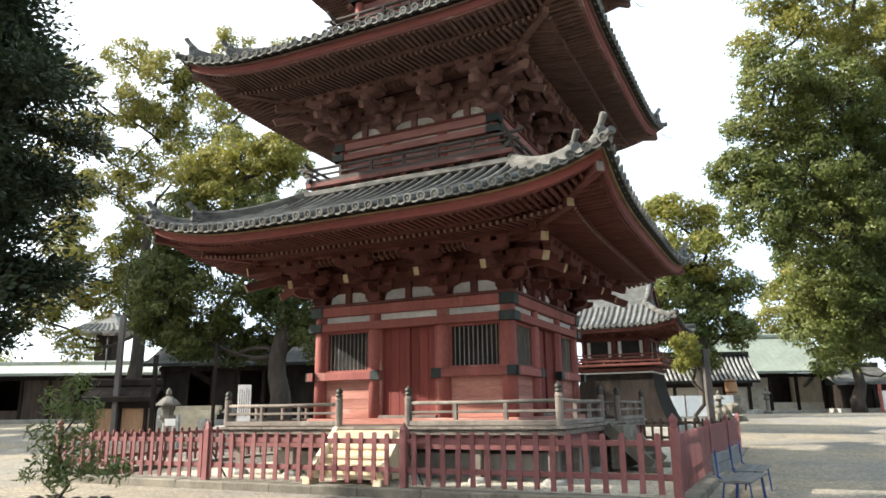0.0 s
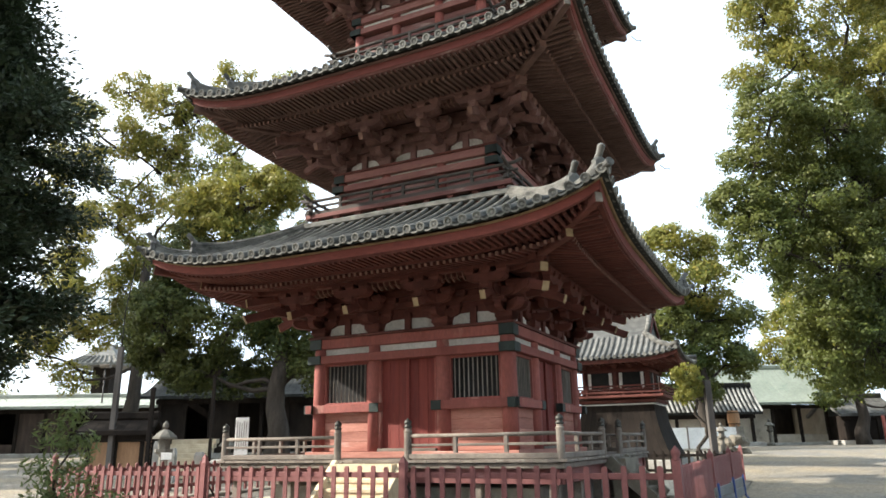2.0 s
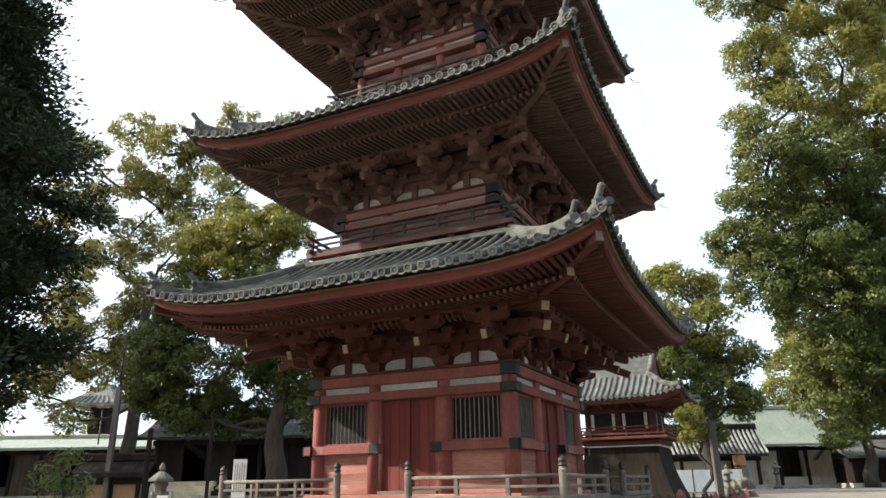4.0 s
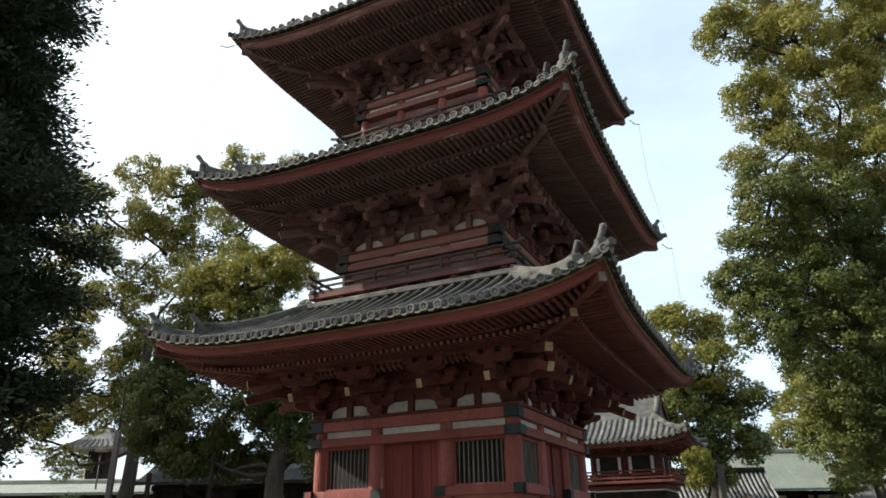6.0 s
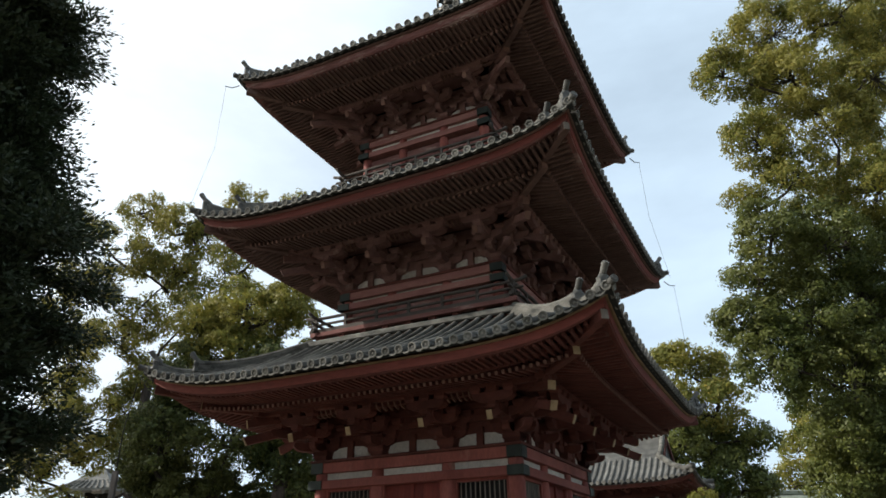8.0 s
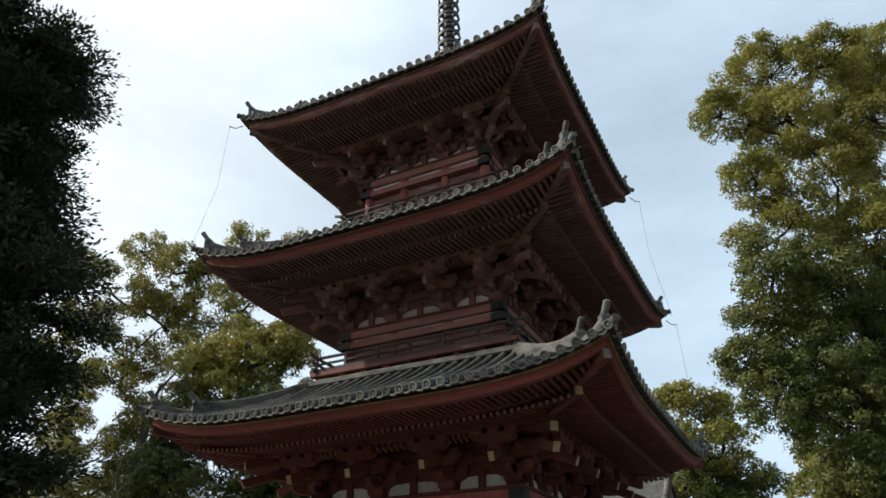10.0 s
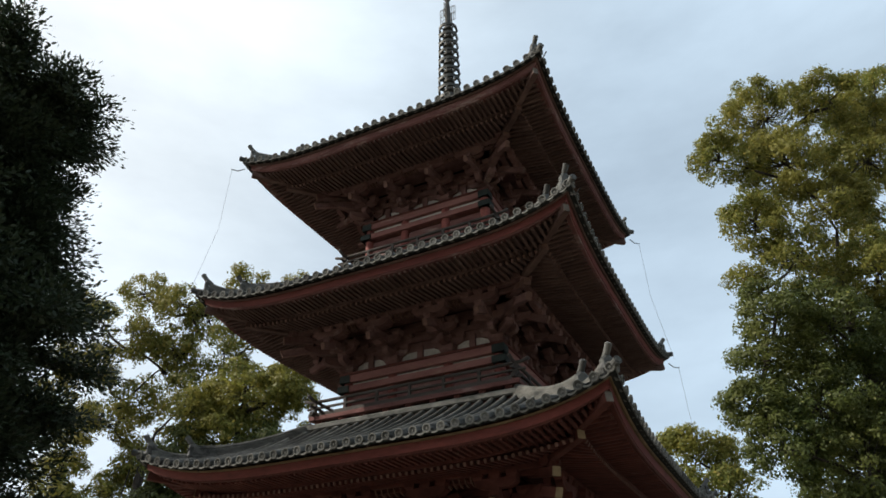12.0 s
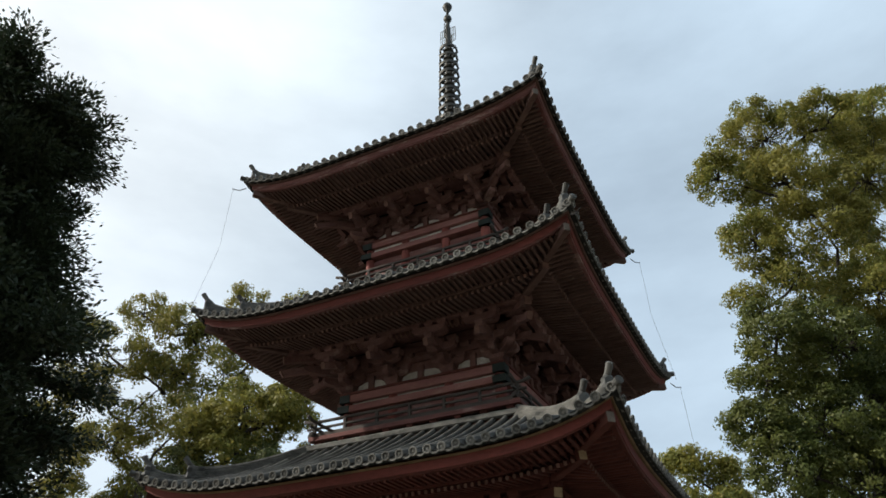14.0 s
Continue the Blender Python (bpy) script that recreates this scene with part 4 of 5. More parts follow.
def veranda():
    half, z = 4.02, 1.185
    ver = part("veranda", Shape().box((0, 0, z - 0.10), (2 * half - 0.3, 2 * half - 0.3, 0.06)), GREYWOOD, tower, "weathered grey wooden veranda with rails round the first storey")
    plank = Shape().box((0, 0, 0), (0.235, 1.62, 0.05), ch=0.006).mesh("floor_plank", GREYWOOD)
    for f in range(4):
        k = 0
        x = -half + 0.12
        while x < half:
            run = min(1.62, half + 0.02)
            part("floor_plank", plank, None, ver, at=TURN4[f] @ Matrix.Translation((x, -half + 0.80 + 0.006 * (k % 3), z - 0.028 + 0.004 * (f % 2) - 0.002 * (k % 2))))
            x += 0.24
            k += 1
        part("edge_beam", Shape().box((0, -half + 0.12, z - 0.115), (2 * half - 0.1, 0.15, 0.10), ch=0.012), GREYWOOD, ver, at=TURN4[f] @ Matrix.Translation((0, 0, 0.003 * (f % 2))))
        part("red_apron_board", Shape().box((0, -half + 0.20, z - 0.30), (2 * half - 0.2, 0.06, 0.27), ch=0.008), RED_FENCE, ver, "faded red apron board", at=TURN4[f])
        for i in range(6):
            x = -half + 0.35 + i * (2 * half - 0.7) / 5
            part("veranda_post", Shape().box((x, -half + 0.32, (YARD + z - 0.15) / 2 + 0.04), (0.15, 0.15, z - 0.25 - YARD), ch=0.012), GREYWOOD, ver, "pale weathered short post", at=TURN4[f])
            part("post_stone", Shape().turned((x, -half + 0.32, YARD - 0.03), [(0.22, 0), (0.20, 0.09), (0.15, 0.13)], 9), STONE, ver, "rough grey footing stone", at=TURN4[f])
        ends = ((-3.93, -0.86), (0.80, 3.90)) if f in (0, 1) else ((-3.93, 3.90),)
        for xa, xb in ends:
            yy = -3.915
            part("bottom_rail", Shape().box(((xa + xb) / 2, yy, z + 0.06), (xb - xa, 0.11, 0.10), ch=0.012), GREYWOOD, ver, at=TURN4[f])
            part("middle_rail", Shape().box(((xa + xb) / 2, yy, z + 0.27), (xb - xa, 0.055, 0.05), ch=0.008), GREYWOOD, ver, at=TURN4[f])
            sag = 0.012
            part("top_rail", Shape().tube([(xa, yy, z + 0.45), ((xa + xb) / 2, yy, z + 0.45 - sag), (xb, yy, z + 0.45)], 0.037, 8), GREYWOOD, ver, "", True, at=TURN4[f])
            nb = max(2, round((xb - xa) / 1.0))
            for i in range(1, nb):
                x = lerp(xa, xb, i / nb)
                part("rail_strut", Shape().box((x, yy, z + 0.27), (0.075, 0.075, 0.30), ch=0.006), GREYWOOD, ver, at=TURN4[f])
            for x in (xa, xb):
                if abs(x) < 3 or x > 0:
                    newel(ver, x, yy, z, 0.77, at=TURN4[f])
        if f in (0, 1):
            # stair with solid sloping strings
            st = part("stair", Shape().box((-0.03, -half - 0.18, 0.66), (1.42, 0.30, 0.9)), PALEWOOD if f == 0 else KERB, tower, "pale sawn wood stair up to the veranda" if f == 0 else "grey stone-coloured stair up to the veranda", at=TURN4[f])
            m = PALEWOOD if f == 0 else KERB
            steps, run, rise = 5, 0.165, (z - YARD) / 6
            for i in range(steps):
                zt = z - rise * (i + 1)
                part("step", Shape().box((-0.03, -half - 0.10 - run * i, zt - 0.035), (1.46, run + 0.05, 0.07), ch=0.008), m, st)
                part("riser", Shape().box((-0.03, -half - 0.0 - run * i, zt + rise / 2 - 0.035), (1.44, 0.03, rise - 0.07)), m, st)
            for e in (-1, 1):
                x = -0.03 + e * 0.79
                a, b = Vector((x, -half + 0.03, z - 0.10)), Vector((x, -half - run * (steps + 0.3), YARD + 0.14))
                part("stair_string", Shape().bar(a, b, 0.12, 0.26, 0.012), m, st)
                part("string_foot", Shape().box((x, -half - run * (steps + 0.25), YARD + 0.06), (0.16, 0.32, 0.12), ch=0.012), m, st)
    # low stone plinth under the storey
    part("plinth", Shape().box((0, 0, 0.36), (6.2, 6.2, 0.56), ch=0.02), STONE, tower, "low grey stone plinth in the dark under the veranda")


veranda()
yard = Shape().box((0.2, 2.4, 0.075), (11.4, 14.6, 0.15))
thing("fenced_yard_ground", "pale gravel bed inside the fence, level with its kerb", "ground", TOWER_AT, kind="structure", shape=yard, material=BED_GRAVEL)


# ---- red fence round the tower ----
FX, FY = 6.0, -5.0


def fence_run(at, length, posts, onion, name_label, gap=0.283, paint=RED_FENCE):
    """A run of the picket fence along +x from its start."""
    fence = thing("picket_fence", name_label, "fence", at, "red fence round the pagoda")
    rnd = random.Random(int(length * 10))
    for z in (0.30, 0.80):
        part("fence_rail", Shape().box((length / 2, 0.03, z), (length, 0.05, 0.095), ch=0.008), paint, fence)
    picket = Shape()
    w, h, d = 0.045, 0.90, 0.014
    picket.loft([[Vector((x, y, z)) for x, z in ((-w, 0), (w, 0), (w, h - 0.03), (w * 0.55, h), (-w * 0.55, h), (-w, h - 0.03))] for y in (-d, d)])
    pm = picket.mesh("picket", paint)
    x = 0.28
    while x < length - 0.08:
        if all(abs(x - p) > 0.10 for p in posts):
            part("picket", pm, None, fence, at=pose(x + rnd.uniform(-0.006, 0.006), -0.012, 0.05 + rnd.uniform(-0.012, 0.012), 0, rnd.uniform(-0.9, 0.9), 0))
        x += gap
    for p in posts:
        q = Shape().turned((0, 0, 0), [(0.088, 0), (0.088, 1.02), (0.0, 1.14)], 4)
        post = part("fence_post", q, paint, fence, at=pose(p, 0, 0, 0, 0, 45))
        if onion and p in (0.0, length):
            part("post_cap", Shape().turned((0, 0, 1.02), [(0.06, 0), (0.075, 0.03), (0.05, 0.06), (0.072, 0.11), (0.07, 0.15), (0.03, 0.2), (0.004, 0.23)], 12), paint, post, "rounded red onion cap", True)
        if p < length - 0.1 and onion:
            part("iron_stay", Shape().tube([(p + 0.06, 0.03, 0.62), (p + 0.12, 0.2, 0.35), (p + 0.16, 0.42, 0.02)], 0.018, 6), IRON, fence, "curved dark iron stay")
    return fence


fence_run(TOWER_AT @ pose(FX - 14.1, FY, YARD), 14.1, [0.0, 4.7, 9.4, 14.1], True, "faded red wooden picket fence along the stone kerb")
fence_run(TOWER_AT @ pose(FX, FY + 0.09, YARD, 0, 0, 90), 14.4, [4.8, 9.6, 14.4], False, "faded red wooden picket fence running back from the corner", 0.16)
# the rear run lies in shade, which its near-black colour stands for
fence_run(TOWER_AT @ pose(FX - 14.1, FY + 14.5, YARD), 14.0, [0.0, 4.7, 9.4], False, "picket fence behind the pagoda, coloured dark for shade", paint=DARKWOOD)
fence_run(TOWER_AT @ pose(FX - 14.1, FY + 0.1, YARD, 0, 0, 90), 14.3, [4.7, 9.4], False, "faded red picket fence along the far side")

# kerb stones, one by one
kerb = thing("kerb", "weathered grey stone kerb under the red fence", "kerb", TOWER_AT, kind="structure")
rk = random.Random(4)
for (x0, y0, x1, y1) in ((FX - 14.4, FY - 0.06, FX + 0.24, FY - 0.06), (FX + 0.06, FY + 0.2, FX + 0.06, FY + 14.6), (FX - 14.2, FY + 0.2, FX - 14.2, FY + 14.6)):
    length = math.hypot(x1 - x0, y1 - y0)
    s = 0.0
    while s < length - 0.05:
        l = min(rk.uniform(0.9, 1.4), length - s)
        c = (s + l / 2) / length
        m = pose(lerp(x0, x1, c), lerp(y0, y1, c), 0.068 + rk.uniform(-0.008, 0.006), 0, 0, 0 if y0 == y1 else 90)
        part("kerb_stone", Shape().box((0, 0, 0), (l - 0.012, 0.36, 0.172), ch=0.02), KERB, kerb, at=m)
        s += l


# ---- trees ----
def leaves_mesh(name, centres, facing, along, size, material, rng, slim=0.55):
    """Many small leaves, each an island of its own; they face outwards from their clump, or point along their spray."""
    n = len(centres)
    if along is None:
        along = np.cross(facing, rng.normal(size=(n, 3)))
    ax = along / (np.linalg.norm(along, axis=1, keepdims=True) + 1e-9)
    sd = np.cross(facing, ax)
    sd /= np.linalg.norm(sd, axis=1, keepdims=True) + 1e-9
    sz = size * rng.uniform(0.6, 1.35, size=(n, 1))
    v = np.empty((n, 4, 3))
    v[:, 0] = centres - ax * sz
    v[:, 1] = centres + sd * sz * slim
    v[:, 2] = centres + ax * sz
    v[:, 3] = centres - sd * sz * slim
    me = bpy.data.meshes.new(name)
    me.vertices.add(n * 4)
    me.vertices.foreach_set("co", v.reshape(-1))
    me.loops.add(n * 4)
    me.loops.foreach_set("vertex_index", np.arange(n * 4, dtype=np.int32))
    me.polygons.add(n)
    me.polygons.foreach_set("loop_start", np.arange(0, n * 4, 4, dtype=np.int32))
    me.update(calc_edges=True)
    me.materials.append(material)
    return me


def unit(v):
    return v / (np.linalg.norm(v, axis=-1, keepdims=True) + 1e-9)


def broad_tree(name, label, base, trunk_h, trunk_r, masses, material, leaf, lobe_r, lobes, cover, seed, lean=(0, 0), slim=0.55, young=None, young_z=99.0, squash=0.8):
    """A trunk, limbs to each mass of the crown, twigs to its rounded clumps, and leaves over the clumps' outer sides.
    Masses above young_z carry the young leaves' material."""
    rng = np.random.default_rng(seed)
    bx, by, bz = base
    tree = thing(name, label, "tree", pose(bx, by, bz))
    trunk = Shape()
    k = 7
    pts = [Vector((lean[0] * (i / k) ** 1.4 + 0.18 * math.sin(i * 1.7 + seed), lean[1] * (i / k) ** 1.4 + 0.15 * math.cos(i * 2.1 + seed), -0.15 + (trunk_h + 0.15) * i / k)) for i in range(k + 1)]
    trunk.tube(pts, [trunk_r * (1.3 if i == 0 else 1.12 if i == 1 else 1 - 0.45 * i / k) for i in range(k + 1)], 12)
    twigs = Shape()
    crowns = {0: ([], []), 1: ([], [])}
    nodes = list(pts[3:])
    for (mx, my, mz, mr) in sorted(masses, key=lambda q: q[2]):
        c = Vector((mx - bx, my - by + rng.uniform(-0.35, 0.35) * mr, mz - bz))
        # a limb springs from the nearest fork well below its mass
        t0 = min(nodes, key=lambda q: (q - c).length + (6.0 if q.z > c.z - 0.4 * mr else 0.0) + 0.4 * abs(q.x) * (q.z > trunk_h))
        nodes.append(t0.lerp(c, 0.7))
        mid = t0.lerp(c, 0.5) + Vector((0, 0, -0.06 * (c - t0).length)) + Vector(rng.normal(size=3) * 0.11 * (c - t0).length)
        r0 = trunk_r * 0.34 * min(1.2, 0.5 + mr / 6)
        trunk.tube([t0, t0.lerp(mid, 0.5) + Vector(rng.normal(size=3) * 0.15 * min(1, mr)), mid, mid.lerp(c, 0.6) + Vector(rng.normal(size=3) * 0.2 * min(1, mr)), c], [r0, r0 * 0.85, r0 * 0.65, r0 * 0.45, r0 * 0.3], 7)
        spots, faces = crowns[1 if young and mz > young_z else 0]
        nl = max(5, int(lobes * (mr / lobe_r) ** 2))
        for i in range(nl):
            d = rng.normal(size=3)
            d[2] += 0.15
            d /= np.linalg.norm(d)
            lr = lobe_r * rng.uniform(0.55, 1.3)
            rad = max(0.0, mr - 0.6 * lr) * rng.uniform(0.45, 1.0) ** 0.45 * rng.uniform(0.9, 1.15)
            p = np.array(c) + d * rad * np.array([1, 0.95, 0.9])
            if i % 2 == 0:
                pv = Vector(p)
                q = c.lerp(pv, 0.5) + Vector(rng.normal(size=3) * 0.08 * mr)
                twigs.tube([c, q, pv], [r0 * 0.26, r0 * 0.17, r0 * 0.06], 5)
            m = max(6, int(cover * 4.2 * lr * lr / (1.1 * leaf * leaf) * rng.uniform(0.75, 1.2)))
            o = unit(rng.normal(size=(m, 3)) + d * 0.45 + np.array([0, 0, 0.35]))
            bumpy = 1 + 0.16 * np.sin(o[:, :1] * 7 + i) * np.sin(o[:, 1:2] * 6 + 2 * i) + 0.12 * np.sin(o[:, 2:] * 9 + i)
            spots.append(p + o * np.array([1, 1, squash]) * lr * bumpy * rng.uniform(0.25, 1.08, size=(m, 1)) ** 0.45)
            faces.append(unit(o + rng.normal(size=(m, 3)) * 0.42))
    part("trunk", trunk, BARK, tree, "dark furrowed trunk and limbs", True)
    tagged(part("twig_spread", twigs, BARK, tree, "thin dark twigs", True), kind="stuff")
    for key, mat in ((0, material), (1, young)):
        spots, faces = crowns[key]
        if spots:
            me = leaves_mesh("crown", np.concatenate(spots), np.concatenate(faces), None, leaf, mat, rng, slim)
            part("crown", me, mat, tree, "rounded clumps of small leaves" if key == 0 else "upper clumps of yellow-tipped young leaves")
    return tree


def conifer(base, height, profile, seed):
    """A dark evergreen: feathery sprays on whorled branches, wider where the profile says."""
    rng = np.random.default_rng(seed)
    tree = thing("evergreen_tree", "tall dark evergreen tree with ragged feathery sprays", "tree", pose(*base))
    trunk = Shape().tube([(0, 0, -0.2), (0.05, 0, 2), (0, 0.1, height * 0.6), (0, 0, height)], [0.34, 0.26, 0.15, 0.02], 10)
    spots, faces, axes = [], [], []
    z = 1.6
    zs, rr = [p[0] for p in profile], [p[1] for p in profile]
    while z < height - 0.1:
        r = float(np.interp(z, zs, rr)) * (0.96 + 0.10 * math.sin(z * 2.3) + 0.06 * math.sin(z * 5.1))
        n = 6 if r > 1.5 else 4
        a0 = rng.uniform(0, 6.28)
        for i in range(n):
            a = a0 + i * 6.283 / n + rng.uniform(-0.35, 0.35)
            l = max(0.25, r - (0.32 if z < 9.8 else 0.28)) * rng.uniform(0.58, 1.04)
            droop = rng.uniform(-0.10, 0.22) * l
            tip = Vector((l * math.cos(a), l * math.sin(a), z - droop + 0.1))
            trunk.tube([(0, 0, z), (tip.x * 0.55, tip.y * 0.55, z + 0.08 * l), tip], [0.05, 0.035, 0.01], 5)
            way = np.array([math.cos(a), math.sin(a), 0.25])
            for j in range(int(6 + 6.6 * l)):
                t = 1.0 if j == 0 else rng.uniform(0.1, 1.0) ** 0.7
                c = np.array([tip.x * t, tip.y * t, z + 0.1 * l * math.sin(t * 3.1) - droop * t * t])
                # one spray: slender shoots fanning out and up from its stalk
                head = unit(way + rng.normal(size=3) * np.array([0.75, 0.75, 0.45]))
                long_ = rng.uniform(0.45, 0.9) * (0.75 + 0.1 * r)
                m = int(145 * long_ + 40)
                u = rng.uniform(0, 1, size=(m, 1))
                off = rng.normal(size=(m, 3)) * (0.05 + 0.14 * np.sin(u * 2.7)) * np.array([1, 1, 0.75])
                spots.append(c + head * long_ * (u - 0.25) + off + np.array([0, 0, 0.10]) * u * u)
                axes.append(unit(head * 0.9 + unit(off) * 0.7 + rng.normal(size=(m, 3)) * 0.35))
                faces.append(unit(unit(off) * 0.8 + rng.normal(size=(m, 3)) * 0.5 + np.array([0, 0, 0.7])))
        z += rng.uniform(0.22, 0.34)
    part("trunk", trunk, BARK, tree, "dark trunk and branches", True)
    part("crown", leaves_mesh("crown", np.concatenate(spots), np.concatenate(faces), np.concatenate(axes), 0.052, CONIFER, rng, 0.42), CONIFER, tree, "dense dark green feathery sprays")
    return tree


conifer((-8.7, 10.0, 0), 11.95, ((1.6, 2.0), (2.2, 2.3), (3.2, 2.85), (3.9, 3.15), (5.0, 3.25), (6.2, 3.1), (7.4, 2.6), (8.2, 2.2), (9.8, 2.05), (10.5, 2.35), (11.5, 2.25), (12.0, 1.4), (12.5, 0.7), (13.0, 0.2)), 11)
gz = ground_z
FILL = ((-20.2, 43, 17.2, 1.9), (-18.6, 43, 20.9, 1.8), (-21.5, 43, 8.5, 1.5), (-20.4, 44, 9.8, 1.6), (-22.7, 43, 5.7, 1.3), (-17.7, 44, 14.4, 1.8), (-16.4, 43, 22.8, 1.8), (-24.8, 44, 12.6, 1.7), (-14.0, 44, 17.0, 2.2), (-10.6, 44, 19.5, 2.2), (-23.8, 43, 15.2, 1.7), (-25.6, 43, 20.0, 1.6))
broad_tree("camphor_tree", "large camphor tree with bright yellow-green foliage and open sky gaps", (-18.6, 42, gz(0, 42)), 13, 0.45,
           ((-21.1, 42, 24.6, 1.9), (-23.9, 42, 23.0, 1.7), (-18.1, 42, 23.5, 1.8), (-20.9, 42, 20.9, 2.0), (-18.0, 43, 20.1, 1.7), (-13.8, 42, 25.2, 1.5), (-10.4, 42, 25.2, 1.3),
            (-22.8, 42, 19.2, 1.7), (-21.2, 42, 15.2, 2.0), (-23.0, 42, 10.5, 1.7), (-16.2, 42, 16.9, 1.8), (-14.6, 42, 20.0, 2.2), (-23.4, 42, 13.2, 1.5), (-23.4, 42, 8.2, 1.5), (-20.5, 42, 11.4, 1.5), (-25.0, 42, 7.2, 1.7), (-12.0, 43, 22.6, 1.9), (-25.8, 43, 17.0, 2.0), (-19.3, 43, 13.3, 1.9), (-18.5, 43, 10.4, 1.6)) + FILL,
           CAMPHOR, 0.095, 0.66, 3.3, 0.85, 3)
broad_tree("camphor_tree", "spreading camphor tree with dense deep green foliage behind the veranda", (-7.8, 33, gz(0, 33)), 6.5, 0.55,
           ((-10.2, 33, 13.6, 2.2), (-12.4, 33, 10.2, 2.0), (-8.1, 33, 14.0, 1.6), (-13.3, 33, 7.2, 1.9), (-10.2, 33, 7.2, 2.2), (-7.7, 33.5, 6.4, 1.9), (-10.8, 33, 11.4, 2.0), (-14.2, 33, 5.6, 1.2), (-6.9, 33, 8.0, 1.7), (-12.5, 33, 12.8, 1.3), (-8.4, 33, 10.2, 2.1), (-12.0, 33, 5.0, 1.3), (-6.0, 34, 11.6, 1.8), (-6.3, 34, 4.9, 1.4), (-13.2, 34, 5.4, 1.6), (-11.0, 34, 4.8, 1.5), (-12.9, 34, 8.7, 1.9), (-14.9, 34, 6.8, 1.2), (-9.2, 34.5, 4.7, 1.1)),
           SHADE_LEAF, 0.082, 0.62, 4.4, 1.1, 5, young=CAMPHOR_MID, young_z=11.0)
broad_tree("camphor_tree", "tall camphor tree with full green foliage tipped with yellow", (17.6, 27.2, gz(0, 27)), 17, 0.34,
           ((13.3, 26, 22.6, 1.6), (16.4, 26, 25.6, 2.4), (19.3, 26, 25.8, 1.8), (22.4, 26, 26.4, 2.2), (16.0, 26, 21.8, 2.1), (13.9, 26, 18.6, 1.6), (17.6, 26, 19.7, 1.7), (20.6, 26, 22.6, 2.1), (13.1, 26, 16.2, 0.9), (15.3, 26, 17.0, 1.6),
            (13.5, 26, 13.9, 1.8), (12.6, 26, 12.3, 1.2), (15.9, 26, 13.7, 2.2), (11.8, 26, 10.3, 1.3), (12.4, 26, 8.6, 1.7), (14.6, 26, 10.5, 2.2), (18.6, 26, 16.2, 2.0), (17.4, 27, 11.2, 2.5), (15.4, 26, 8.0, 2.1), (14.7, 26, 5.8, 1.6), (16.2, 26, 5.0, 2.0), (14.1, 26, 3.9, 0.8), (18.0, 27, 8.0, 2.5), (19.4, 27, 13.0, 2.2)),
           CAMPHOR_DEEP, 0.070, 0.52, 3.9, 0.95, 8, young=CAMPHOR_MID, young_z=15.5)
broad_tree("camphor_tree", "second tall camphor tree standing close behind the first", (19.4, 30, gz(0, 30)), 18, 0.36,
           ((25.1, 29.5, 30.0, 2.4), (22.1, 29.5, 26.0, 2.2), (22.9, 29.5, 23.2, 2.1), (20.5, 29.5, 19.5, 2.0), (15.8, 29, 4.6, 1.6), (17.2, 29, 3.4, 1.3), (18.6, 29, 5.1, 1.8), (19.1, 29, 10.8, 2.2), (18.3, 29, 14.3, 2.0), (17.9, 29, 17.2, 1.8), (16.4, 29, 7.6, 2.0), (15.2, 29, 12.0, 1.8), (17.0, 29.5, 22.8, 1.8)),
           CAMPHOR_DEEP, 0.080, 0.60, 3.0, 0.9, 37, young=CAMPHOR_MID, young_z=15.5)
broad_tree("camphor_tree", "camphor tree with yellow-green top behind the bell tower", (17.6, 48, gz(0, 48)), 8, 0.4,
           ((16.4, 48, 14.9, 1.7), (18.6, 48, 14.6, 1.5), (15.2, 48, 12.3, 2.0), (18.4, 48, 11.8, 2.1), (20.6, 48, 9.8, 1.6), (15.7, 48, 9.2, 2.0), (18.9, 48, 7.6, 2.2), (20.4, 48, 6.4, 1.5), (16.4, 48, 6.1, 2.0), (17.6, 48.5, 4.6, 1.7), (13.6, 48, 8.4, 1.9), (17.2, 49, 9.6, 2.2)),
           CAMPHOR_DEEP, 0.12, 0.85, 4.2, 1.1, 13, young=CAMPHOR_MID, young_z=11.5)
broad_tree("camphor_tree", "pale green tree behind the copper-roofed hall", (31.5, 66, gz(0, 66)), 6, 0.35,
           ((32.4, 66, 11.4, 2.2), (34.0, 66, 13.8, 2.2), (30.8, 66, 8.8, 2.0), (34.4, 66, 9.2, 2.4), (38, 67, 11.5, 3.2), (41, 67, 12.5, 3.4), (40, 67, 8, 3.0)),
           CAMPHOR_MID, 0.15, 1.0, 3.6, 0.9, 17)
broad_tree("young_tree", "small pale-leaved tree beside a timber post", (9.15, 25.4, gz(0, 25.4)), 2.6, 0.09,
           ((8.80, 25.4, 3.75, 0.50), (8.95, 25.4, 3.25, 0.45), (8.7, 25.5, 2.95, 0.35)),
           CAMPHOR_MID, 0.045, 0.22, 4.5, 1.1, 19)
broad_tree("camphor_tree", "dark-trunked tree at the yard's edge", (29.9, 51, gz(0, 51)), 7, 0.42,
           ((29.2, 51, 5.6, 1.5), (32.5, 51, 6.6, 2.2), (29.4, 51, 8.2, 2.0), (35, 52, 6.0, 2.4), (31.8, 52, 9.8, 2.4), (27.8, 51, 4.0, 0.9), (33.6, 51, 4.4, 1.4)),
           CAMPHOR_DEEP, 0.13, 0.8, 4.2, 1.1, 23)
